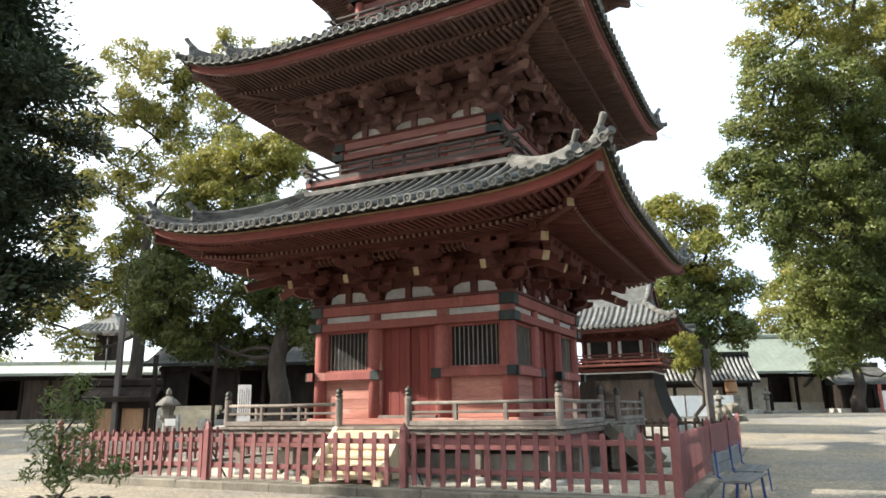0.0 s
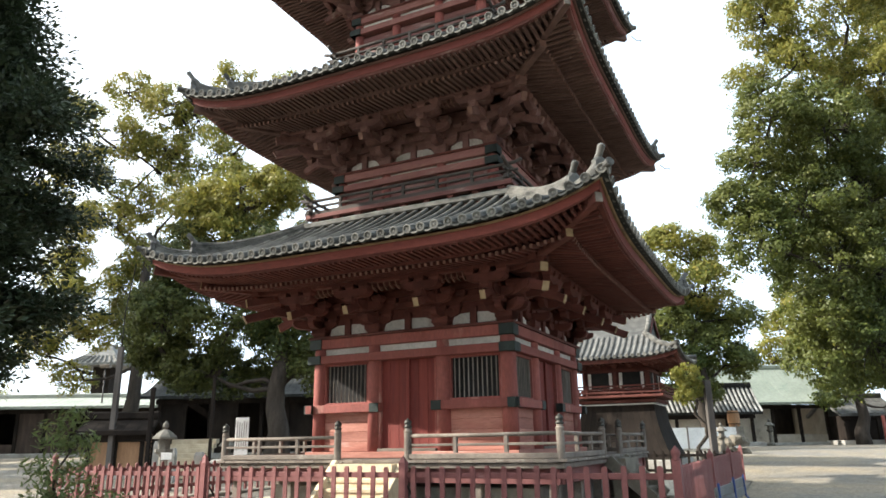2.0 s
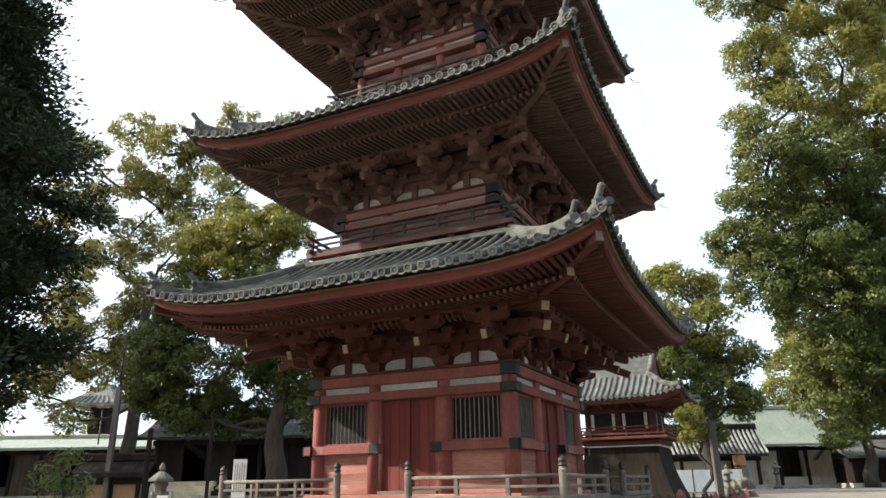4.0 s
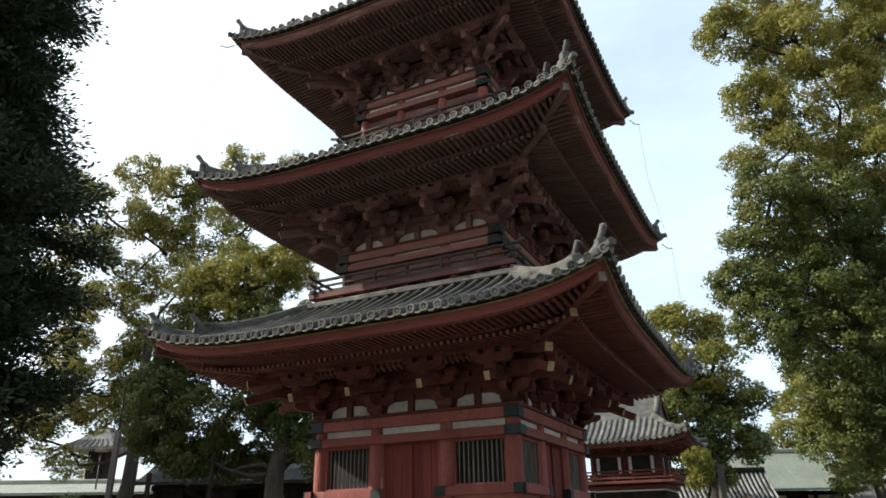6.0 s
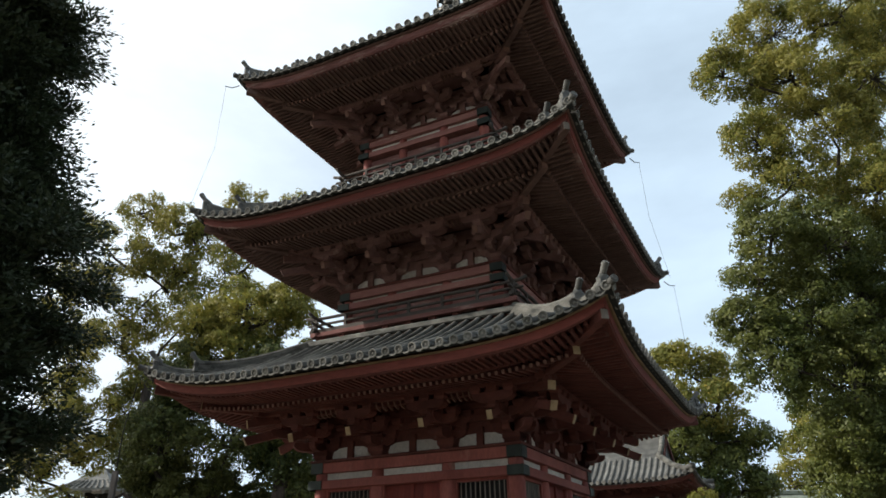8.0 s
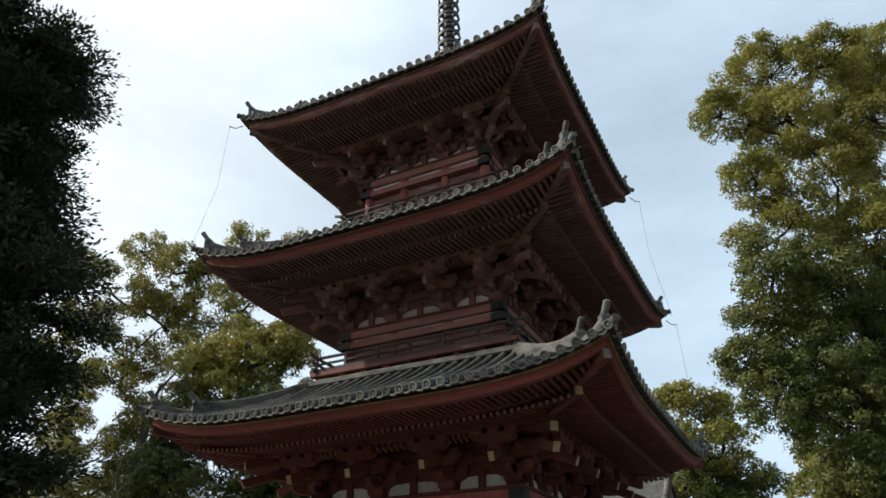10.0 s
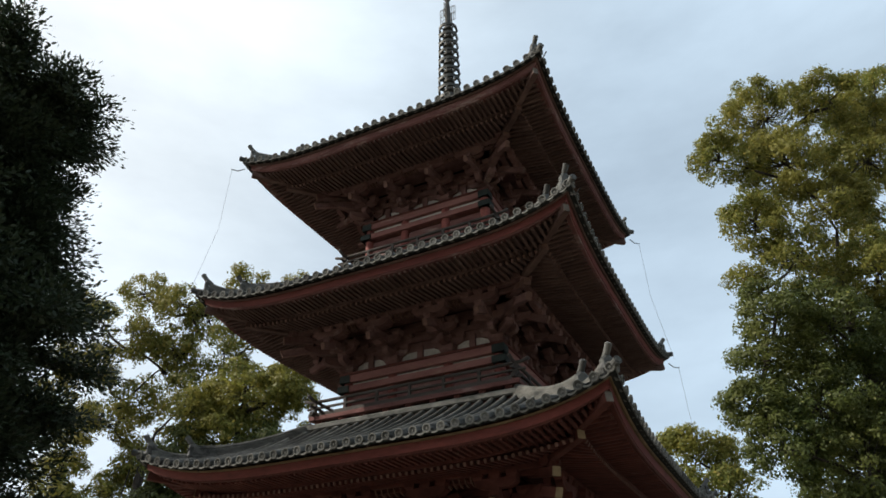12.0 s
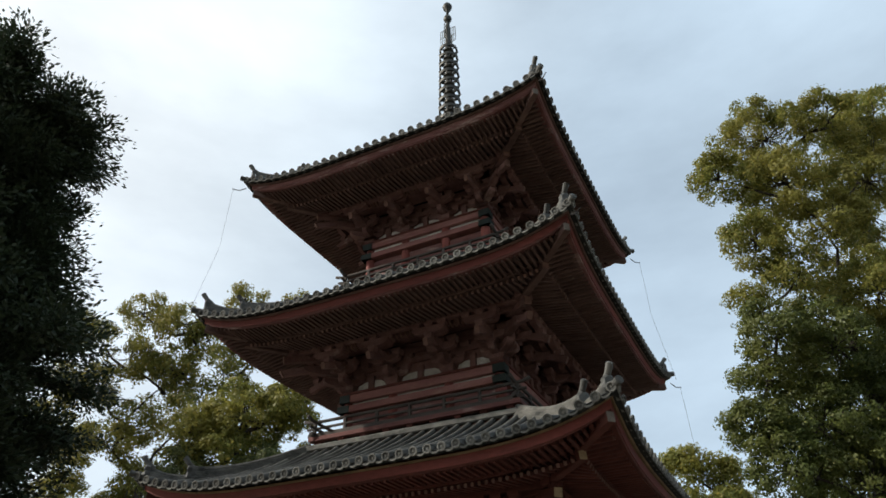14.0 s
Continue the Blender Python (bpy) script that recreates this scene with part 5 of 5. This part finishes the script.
for i, (x, y, s) in enumerate(((-44, 86, 1.0), (-50, 90, 0.9), (-38, 92, 0.8), (-57, 88, 1.1), (-31, 95, 0.7))):
    broad_tree("distant_tree", "hazy grey-green tree far behind the roofs", (x, y, 0.9), 4.0 * s, 0.25,
               ((x, y, 7.4 * s, 2.0 * s), (x - 2.2, y, 5.8 * s, 1.6 * s), (x + 2.4, y, 5.6 * s, 1.6 * s)), CAMPHOR_MID, 0.17, 0.8, 2.4, 0.5, 40 + i)
# unseen trees added round the viewer to cut sky light; the left one shades the yard
rear = broad_tree("camphor_tree", "unseen camphor tree added to block sky light", (0, -21, 0), 9, 0.45,
                  ((0, -21, 22, 4.5), (4, -20, 17, 4.5), (-5, -22, 17, 4.5), (0, -21, 12, 5), (6, -21, 10, 4), (-6, -20, 10, 4), (0, -19, 7, 3.5)), CAMPHOR_DEEP, 0.28, 1.4, 3.4, 0.9, 31)
for x, y, turn in ((-15, -15, 40), (17, -14, 250), (33, 3, 20), (-34, 33, 120)):
    copy_thing(rear, pose(x, y, 0, 0, 0, turn))
# sapling in the foreground with a rough stone ring
broad_tree("sapling", "thin young sapling with sparse narrow green leaves", (-6.33, 11.9, 0), 1.7, 0.028,
           ((-6.28, 11.9, 1.95, 0.28), (-6.53, 11.9, 1.6, 0.36), (-6.13, 11.9, 1.45, 0.36), (-6.48, 11.8, 1.1, 0.40), (-6.03, 11.9, 1.0, 0.34), (-5.68, 11.8, 0.62, 0.34), (-6.53, 11.8, 0.62, 0.36), (-6.13, 11.7, 0.55, 0.34), (-5.38, 11.8, 0.55, 0.26)),
           SAPLING, 0.075, 0.18, 5.5, 0.5, 29, slim=0.24)
rs = random.Random(9)
for i in range(15):
    a = i * 0.42
    s = Shape()
    r = rs.uniform(0.10, 0.19)
    s.turned((0, 0, -0.03), [(r * 0.8, 0), (r, r * 0.4), (r * 0.85, r * 0.9), (r * 0.35, r * 1.25)], 7)
    s.v = [(x + rs.uniform(-0.02, 0.02), y + rs.uniform(-0.02, 0.02), z) for x, y, z in s.v]
    thing("border_stone", "rough dark stone in the ring round the sapling", "stone", pose(-6.2 + 0.75 * math.cos(a), 11.75 + 0.55 * math.sin(a), 0, 0, 0, i * 50), "stone ring round the sapling", shape=s, material=BARK)


# ---- bell tower behind ----
def tiled_slope(parent, f, half_e, half_t, z_e, z_t, lift, n):
    """One slope of a small tile roof, with its rows of cover tiles and round ends."""
    s = Shape()
    nu, nv = 20, 6

    def zz(u, o):
        v = (half_e - o) / (half_e - half_t)
        return z_e + (z_t - z_e) * (0.65 * v + 0.35 * v * v) + lift * (abs(u) / half_e) ** 4 * (1 - v)
    for dz in (0, -0.1):
        vs = [TURN4[f] @ Vector(((-1 + 2 * i / nu) * o, -o, zz((-1 + 2 * i / nu) * o, o) + dz)) for j in range(nv + 1) for o in (lerp(half_e, half_t, j / nv),) for i in range(nu + 1)]
        s.add(vs, [(j * (nu + 1) + i, j * (nu + 1) + i + 1, (j + 1) * (nu + 1) + i + 1, (j + 1) * (nu + 1) + i) for j in range(nv) for i in range(nu)])
    slope = part("roof_slope", s, TILE, parent, "grey tiled roof slope", True)
    for k in range(n):
        u = (k - (n - 1) / 2) * 2 * half_e / n
        top = max(half_t, abs(u) + 0.03)
        m = 5
        row = Shape()
        row.loft([[TURN4[f] @ Vector((u + 0.085 * math.cos(a), -o, zz(u, o) + 0.02 + 0.085 * math.sin(a))) for a in (-0.3, 0.5, 1.57, 2.6, 3.4)] for o in (lerp(half_e + 0.04, top, i / m) for i in range(m + 1))], cap=False, closed=False)
        if f in (0, 1):
            part("tile_roll", row, TILE, slope, smooth=True)
            part("eave_tile", Shape().tube([TURN4[f] @ Vector((u, -half_e - 0.04, zz(u, half_e) + 0.02)), TURN4[f] @ Vector((u, -half_e + 0.05, zz(u, half_e) + 0.02))], 0.09, 10), TILE_LIGHT, slope)
    rings = []
    for i in range(nu + 1):
        u = (-1 + 2 * i / nu) * (half_e - 0.12)
        z = zz(u, half_e)
        rings.append([TURN4[f] @ Vector((u, y, z + h)) for y, h in ((-half_e + 0.10, -0.09), (-half_e + 0.12, -0.26), (-half_e + 0.3, -0.26), (-half_e + 0.3, -0.09))])
    part("eave_board", Shape().loft(rings), RED_SHADE, parent)


def bell_tower():
    at = pose(8.42, 33.1, ground_z(8, 33), 0, 0, -25.87) @ Matrix.Scale(0.92, 4)
    bt = thing("bell_tower", "small red bell tower with tiled roof and dark flared skirt", "bell tower", at)
    # flared skirt of dark boards
    n = 9
    for f in range(4):
        for k in range(14):
            ua, ub = -1 + 2 * k / 14 + 0.0015, -1 + 2 * (k + 1) / 14 - 0.0015
            rings = []
            for i in range(n + 1):
                t = i / n
                h = lerp(2.55, 1.75, 1 - (1 - t) ** 1.9)
                z = lerp(0.15, 3.0, t)
                rings.append([TURN4[f] @ Vector((u * h, -h + d, z)) for u, d in ((ua, 0.0), (ub, 0.0), (ub, 0.05), (ua, 0.05))])
            part("skirt_board", Shape().loft(rings), DARKWOOD, bt, "dark stained flared skirt board")
    part("base_stone", Shape().box((0, 0, 0.0), (5.5, 5.5, 0.5), ch=0.03), STONE, bt)
    part("skirt_beam", Shape().box((0, 0, 2.95), (3.75, 3.75, 0.16), ch=0.02), RED_SHADE, bt)
    part("lower_plaster", Shape().box((0, 0, 2.80), (3.66, 3.66, 0.06)), PLASTER, bt)
    part("gallery_floor", Shape().box((0, 0, 3.16), (4.6, 4.6, 0.12), ch=0.02), RED_SHADE, bt)
    core = part("upper_storey", Shape().box((0, 0, 4.0), (3.0, 3.0, 1.6)), RED_SHADE, bt, "red upper storey with white-framed windows")
    for f in range(4):
        for x in (-1.55, 0, 1.55):
            part("pillar", Shape().turned((x, -1.55, 3.2), [(0.12, 0), (0.12, 1.5)], 10), RED_SHADE, core, smooth=True, at=TURN4[f])
        for z in (3.45, 4.45):
            part("wall_beam", Shape().box((0, -1.6, z - 0.02 * (f % 2)), (3.5, 0.14, 0.14), ch=0.012), RED_SHADE, core, at=TURN4[f])
        for e in (-1, 1):
            win = part("window", Shape().box((e * 0.77, -1.545, 3.95), (1.2, 0.06, 0.80)), VOID, core, "dark window with white side panels", at=TURN4[f])
            for q in (-1, 1):
                part("white_panel", Shape().box((e * 0.77 + q * 0.52, -1.575, 3.95), (0.15, 0.05, 0.78)), PLASTER, win)
            part("white_panel", Shape().box((e * 0.77, -1.575, 3.56), (1.0, 0.05, 0.07)), PLASTER, win)
        for z, r in ((3.36, 0.05), (3.52, 0.03), (3.66, 0.035)):
            part("gallery_rail", Shape().box((0, -2.2, z), (4.75, r * 2, r * 2 - 0.004 * (f % 2)), ch=0.006), RED_SHADE, core, at=TURN4[f])
        for k in range(6):
            part("baluster", Shape().box((-2.2 + k * 0.88, -2.2, 3.44), (0.07, 0.07, 0.44)), RED_SHADE, core, at=TURN4[f])
        for k in range(5):
            q = Shape()
            block(q, -1.55 + k * 0.775, -1.75, 4.58, 0.26, 0.18)
            q.box((-1.55 + k * 0.775, -1.95, 4.72), (0.12, 0.7, 0.12))
            part("bracket", q, RED_SHADE, core, at=TURN4[f])
    part("soffit", Shape().box((0, 0, 4.82), (5.9, 5.9, 0.06)), RED_SHADE, bt)
    nrf = 20
    raf = Shape().box((0, 0, 0), (0.08, 1.5, 0.09)).mesh("rafter", RED_SHADE)
    for f in (0, 1):
        for k in range(nrf):
            part("rafter", raf, None, bt, at=TURN4[f] @ Matrix.Translation((-3.0 + 6.0 * k / (nrf - 1), -2.35, 4.74)))
    rf = part("roof", Shape().box((0, 0, 5.4), (3.2, 3.2, 1.0)), TILE, bt, "grey tiled hip-and-gable roof with pale ridges")
    for f in range(4):
        tiled_slope(rf, f, 3.35, 1.7, 4.92, 6.05, 0.32, 24)
        q = Shape()
        q.tube([TURN4[f] @ Vector((o, -o, z)) for o, z in ((1.6, 6.2), (2.3, 5.62), (2.9, 5.36), (3.32, 5.40))], [0.15, 0.14, 0.13, 0.14], 8)
        part("hip_ridge", q, TILE_LIGHT, rf, "pale ridge tiles", True)
    gab = Shape()
    gab.loft([[Vector((x, y, z)) for y, z in ((-1.75, 6.0), (-0.9, 6.55), (0, 7.35), (0.9, 6.55), (1.75, 6.0))] for x in (-1.75, 1.75)])
    part("gable", gab, TILE, rf, "upper gabled roof")
    for x in (-1.7, 1.7):
        for e in (-1, 1):
            part("gable_ridge", Shape().tube([(x, e * 1.8, 6.1), (x, e * 0.95, 6.66), (x, e * 0.1, 7.4)], 0.13, 8), TILE_LIGHT, rf, "pale gable ridge tiles", True)
            part("bargeboard", Shape().bar((x * 1.08, e * 1.7, 5.95), (x * 1.08, 0, 7.2), 0.07, 0.2), RED_SHADE, rf)
    part("main_ridge", Shape().box((0, 0, 7.5), (3.9, 0.26, 0.4), ch=0.05), TILE_LIGHT, rf)


bell_tower()


# ---- halls and roofs round the yard ----
def hall(name, label, at, w, d, eave, ridge, over, roof_mat, wall_mat, bays, open_bays, plinth=0.35, post=0.11, rolls=None):
    """A low hall: plinth, posts, wall panels or open bays, a double-pitched roof with thickness and a ridge."""
    h = thing(name, label, "hall", at)
    part("plinth", Shape().box((0, 0, plinth / 2 - 0.1), (w + 1.0, d + 1.0, plinth + 0.2), ch=0.03), STONE, h)
    step = w / bays
    for side in (-1, 1):
        for i in range(bays + 1):
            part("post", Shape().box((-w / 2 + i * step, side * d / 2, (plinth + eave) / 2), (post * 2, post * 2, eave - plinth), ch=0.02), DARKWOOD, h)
        for i in range(bays):
            x = -w / 2 + (i + 0.5) * step
            if side < 0 and i in open_bays:
                part("low_wall", Shape().box((x, -d / 2 + 0.05, plinth + 0.3), (step - 2 * post, 0.1, 0.6)), wall_mat, h)
            else:
                part("wall_panel", Shape().box((x, side * (d / 2 - 0.05), (plinth + eave) / 2), (step - 2 * post, 0.1, eave - plinth)), wall_mat, h)
    for side in (-1, 1):
        part("end_wall", Shape().box((side * w / 2, 0, (plinth + eave) / 2), (0.1, d - 0.25, eave - plinth)), wall_mat, h)
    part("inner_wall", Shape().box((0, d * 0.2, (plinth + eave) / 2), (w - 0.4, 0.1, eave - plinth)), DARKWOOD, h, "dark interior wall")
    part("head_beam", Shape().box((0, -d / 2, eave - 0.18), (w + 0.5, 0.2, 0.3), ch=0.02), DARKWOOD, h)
    hw, hd = w / 2 + over, d / 2 + over
    for side in (-1, 1):
        rings = []
        for i in range(7):
            t = i / 6
            y = side * lerp(hd, 0.0, t)
            z = eave + (ridge - eave) * (0.75 * t + 0.25 * t * t)
            rings.append([Vector((x, y, z + dz)) for x, dz in ((-hw, 0.12), (hw, 0.12), (hw, -0.06), (-hw, -0.06))])
        part("roof", Shape().loft(rings), roof_mat, h)
        n, wr = (int(2 * hw / 0.32), 0.08) if rolls else (int(2 * hw / 0.5), 0.02)
        for k in range(n + 1):
            x = -hw + 2 * hw * k / n
            q = Shape()
            q.loft([[Vector((x + sx, side * lerp(hd, 0.0, t), eave + (ridge - eave) * (0.75 * t + 0.25 * t * t) + 0.12 + sz)) for sx, sz in ((-wr, 0), (wr, 0), (wr * 0.6, wr * 0.8), (-wr * 0.6, wr * 0.8))] for t in (0, 0.25, 0.5, 0.75, 1)])
            if side < 0:
                part("tile_roll" if rolls else "roof_batten", q, rolls or roof_mat, h)
    part("ridge", Shape().box((0, 0, ridge + 0.2), (2 * hw, 0.4, 0.35), ch=0.06), roof_mat, h)
    return h


hall("worship_hall", "long low hall with green copper roof and open bays", pose(24.9, 57.5, 0.75), 8.2, 7, 3.15, 6.1, 1.1, COPPER, DIMPLASTER, 4, (2, 3))
hall("store_shed", "low dark shed with a grey roof behind the tree trunk", pose(31.0, 54, 0.85), 3.6, 4, 2.1, 3.4, 0.5, TILE, DARKWOOD, 3, ())
hall("yard_wall_building", "long pale wall with a tiled roof behind the bell tower", pose(17.5, 52, 0.85), 9, 2, 2.3, 4.2, 0.6, TILE_BED, DIMPLASTER, 5, (), rolls=SUNLIT_ROLL)
hall("gallery_building", "long low brown building with a pale green roof", pose(-27, 52, 0.85, 0, 0, 4), 17, 5, 3.35, 4.15, 0.9, PALEROOF, BROWNWALL, 9, (2, 5))
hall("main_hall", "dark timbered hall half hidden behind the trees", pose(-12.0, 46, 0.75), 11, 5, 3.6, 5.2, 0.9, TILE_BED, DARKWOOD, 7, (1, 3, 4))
hall("rest_house", "small tiled rest house far across the yard", pose(-36, 44, 0.75), 9, 4, 2.4, 3.4, 0.7, TILE_LIGHT, GREYWOOD, 5, (1, 2, 3))
hall("small_gate", "small dark-roofed gate with tan wooden doors", pose(-13.7, 30.3, 0.3, 0, 0, 6), 2.1, 1.2, 1.75, 2.3, 0.42, DARKWOOD, TANWOOD, 2, (), 0.12, 0.08)


def pavilion():
    p = thing("pavilion", "far tiled pavilion roof above the trees", "pavilion", pose(-29.6, 61, 0.9))
    body = part("body", Shape().box((0, 0, 3.7), (1.5, 1.5, 7.4)), DARKWOOD, p)
    rf = part("roof", Shape().loft([[Vector((i * r, j * r, z)) for i, j in ((-1, -1), (1, -1), (1, 1), (-1, 1))] for r, z in ((2.4, 7.35), (2.4, 7.55), (1.5, 8.2), (0.5, 9.2))]), TILE, p)
    part("ridge", Shape().box((0, 0, 9.2), (1.6, 0.3, 0.35), ch=0.05), TILE, p)
    for f in range(4):
        for k in range(9):
            u = (k - 4) * 0.5
            part("tile_roll", Shape().tube([TURN4[f] @ Vector((u, -2.42, 7.6)), TURN4[f] @ Vector((u * 0.62, -1.5, 8.25))], 0.07, 6), TILE_LIGHT, rf)


pavilion()


def stone_lantern(x, y, h, at_z):
    k = h / 2.2
    s = Shape().turned((0, 0, 0), [(0.36 * k, -0.1), (0.36 * k, 0.18 * k), (0.26 * k, 0.26 * k), (0.15 * k, 0.32 * k), (0.14 * k, 1.05 * k), (0.17 * k, 1.1 * k)], 10)
    l = thing("stone_lantern", "weathered grey stone garden lantern", "lantern", pose(x, y, at_z), "stone lanterns", shape=None)
    part("shaft", s, SHADE_STONE, l)
    part("platform", Shape().turned((0, 0, 1.1 * k), [(0.16 * k, 0), (0.30 * k, 0.1 * k), (0.30 * k, 0.2 * k)], 6), SHADE_STONE, l)
    part("light_box", Shape().turned((0, 0, 1.3 * k), [(0.2 * k, 0), (0.21 * k, 0.3 * k)], 6), SHADE_STONE, l)
    part("cap", Shape().turned((0, 0, 1.6 * k), [(0.2 * k, 0), (0.42 * k, 0.02 * k), (0.40 * k, 0.08 * k), (0.24 * k, 0.22 * k), (0.09 * k, 0.32 * k)], 8), SHADE_STONE, l)
    part("jewel", Shape().turned((0, 0, 1.92 * k), [(0.05 * k, 0), (0.11 * k, 0.08 * k), (0.09 * k, 0.17 * k), (0.01 * k, 0.28 * k)], 8), SHADE_STONE, l)


stone_lantern(-9.4, 24.0, 2.25, gz(0, 24))
stone_lantern(-8.2, 27.0, 1.75, gz(0, 27))
stone_lantern(14.3, 37.0, 1.7, gz(0, 37))
stone_lantern(23.2, 51.0, 1.9, gz(0, 51))


def pole(name, label, x, y, h, r, material, top=None, square=False):
    p = thing(name, label, "post", pose(x, y, gz(x, y)))
    q = Shape().box((0, 0, h / 2 - 0.1), (2 * r, 2 * r, h + 0.2), ch=0.01) if square else Shape().tube([(0, 0, -0.1), (0.02, 0, h * 0.5), (0, 0, h)], [r, r * 0.95, r * 0.88], 10)
    part("shaft", q, material, p, smooth=not square)
    return p


pl = pole("timber_post", "tall weathered grey timber post with a thin rod on top", -13.75, 29.5, 5.35, 0.105, POSTWOOD, square=True)
part("rod", Shape().tube([(0, 0, 5.3), (0, 0, 6.9), (0.25, 0, 9.0)], 0.022, 6), IRON, pl)
pole("timber_post", "weathered grey timber post at the fence", 9.35, 25.0, 3.35, 0.11, POSTWOOD, square=True)
pole("timber_post", "dark reddish timber post beside the gate", -12.0, 29.0, 3.6, 0.08, DARKWOOD, square=True)
pole("timber_post", "dark slender timber post beside the lantern", -9.5, 29.0, 4.0, 0.06, DARKWOOD, square=True)
lp = pole("yard_lamp", "slender grey lamp post with a small box lamp", -24.3, 50, 6.2, 0.06, IRON)
part("lamp_box", Shape().box((0, 0, 6.25), (0.7, 0.4, 0.22), ch=0.03), GREYWOOD, lp)

# notice board, donor stones, pale steps and stone wall behind
nb = thing("notice_board", "white wooden notice board on two legs with grey lines of writing", "notice board", pose(-6.82, 24.0, gz(0, 24)))
part("panel", Shape().box((0, 0, 1.70), (0.44, 0.05, 1.22), ch=0.008), WHITEPAINT, nb)
for e in (-1, 1):
    part("leg", Shape().box((e * 0.17, 0.03, 0.65), (0.05, 0.05, 1.5)), GREYWOOD, nb)
for i in range(5):
    part("writing_bar", Shape().box((-0.15 + i * 0.075, -0.028, 1.72), (0.02, 0.006, 0.95 - 0.08 * (i % 3))), GREYWOOD, nb)
for i, (x, y, w, h) in enumerate(((-11.0, 27.5, 0.26, 1.55), (-10.3, 27.2, 0.24, 1.3), (-7.9, 25.5, 0.7, 0.95), (-8.8, 25.8, 0.3, 1.2), (-5.6, 25.5, 0.3, 1.1))):
    s = Shape().turned((0, 0, -0.05), [(w * 0.75, 0), (w * 0.72, h * 0.9), (w * 0.5, h)], 4)
    thing("marker_stone", "upright squared grey marker stone", "stone", pose(x, y, gz(0, y), 0, 0, 45), "marker stones behind the fence", shape=s, material=STONE)
sb = thing("small_sign", "small white sign box on a short stake by the lantern", "sign", pose(-9.05, 23.4, gz(0, 23.4)))
part("stake", Shape().box((0, 0, 0.5), (0.05, 0.05, 1.1)), GREYWOOD, sb)
part("panel", Shape().box((0, -0.03, 1.12), (0.34, 0.04, 0.22), ch=0.008), WHITEPAINT, sb)
steps = thing("stone_steps", "sunlit tan stone steps behind the fence", "steps", pose(-10.7, 28.5, gz(0, 28.5)))
for i in range(8):
    part("step", Shape().box((0, i * 0.32, 0.12 + i * 0.19), (1.9, 0.36, 0.19), ch=0.015), SANDSTONE, steps)
sw = thing("stone_wall", "low wall of irregular pale stones beyond the fence", "wall", pose(15.4, 39, gz(0, 39)))
for i in range(8):
    r = rs.uniform(0.28, 0.5)
    s = Shape().turned((0, 0, 0), [(r * 0.9, 0), (r, r * 0.5), (r * 0.8, r), (r * 0.4, r * 1.25)], 7)
    s.v = [(x + rs.uniform(-0.06, 0.06), y + rs.uniform(-0.06, 0.06), z) for x, y, z in s.v]
    part("stone", s, KERB, sw, at=pose(-0.5 + (i % 4) * 0.45, rs.uniform(-0.1, 0.1), -0.1 + 0.5 * (i // 4), 0, 0, i * 40))
ck = thing("cask", "tan rounded wooden cask on a stone block", "cask", pose(20.3, 50, gz(0, 50)))
part("base_block", Shape().box((0, 0, 0.65), (0.9, 0.9, 1.4), ch=0.04), SHADE_STONE, ck)
part("barrel", Shape().turned((0, 0, 1.35), [(0.34, 0), (0.40, 0.25), (0.42, 0.55), (0.39, 0.9), (0.34, 1.1)], 18), TANWOOD, ck, "tan wooden barrel", True)
for z in (1.5, 2.25):
    part("hoop", Shape().turned((0, 0, z), [(0.36, 0), (0.415, 0.01), (0.415, 0.06), (0.36, 0.07)], 18), DARKWOOD, ck)
bw = thing("board_fence", "low pale panel fence between tower and hall", "fence", pose(14.8, 46, gz(0, 46)))
for i in range(5):
    part("panel", Shape().box((-3.2 + i * 1.6, 0, 0.65), (1.54, 0.06, 1.3), ch=0.01), WHITEPAINT, bw)
for i in range(6):
    part("post", Shape().box((-4.0 + i * 1.6, 0, 0.7), (0.1, 0.1, 1.45)), GREYWOOD, bw)
tp = thing("torii_fence", "red and white painted wooden posts by the trees", "fence", pose(31.0, 50.3, 0.85))
for i in range(4):
    part("post", Shape().box((i * 0.9, 0, 1.0), (0.16, 0.16, 2.0)), RED, tp)
part("panel", Shape().box((1.35, 0.12, 0.9), (2.8, 0.06, 1.3)), WHITEPAINT, tp)


def bench(at):
    """A steel-framed bench with boards for seat and back."""
    b = thing("bench", "worn grey-board bench with a blue steel frame", "bench", at, "benches along the fence")
    for i in range(3):
        part("seat_board", Shape().box((0, -0.17 + i * 0.155, 0.43), (1.5, 0.145, 0.03), ch=0.006), BENCHWOOD, b)
    for i in range(2):
        part("back_board", Shape().box((0, 0.22, 0.60 + i * 0.15), (1.5, 0.03, 0.14), ch=0.006), BENCHWOOD, b, at=pose(0, 0, 0, -4, 0, 0))
    for x in (-0.6, 0.6):
        part("leg_frame", Shape().tube([(x, -0.22, 0), (x, -0.19, 0.40), (x, 0.16, 0.40), (x, 0.22, 0.0)], 0.016, 8), BLUEMETAL, b, "blue painted steel tube")
        part("back_bracket", Shape().tube([(x, 0.14, 0.38), (x, 0.24, 0.5), (x, 0.25, 0.86)], 0.018, 8), BLUEMETAL, b, "blue painted steel tube")
    part("stretcher", Shape().tube([(-0.6, 0.0, 0.39), (0.6, 0.0, 0.39)], 0.018, 8), BLUEMETAL, b, "blue painted steel tube")
    return b


b0 = bench(TOWER_AT @ pose(6.86, -4.35, 0, 0, 0, 84))
copy_thing(b0, TOWER_AT @ pose(6.92, -2.6, 0, 0, 0, 86))
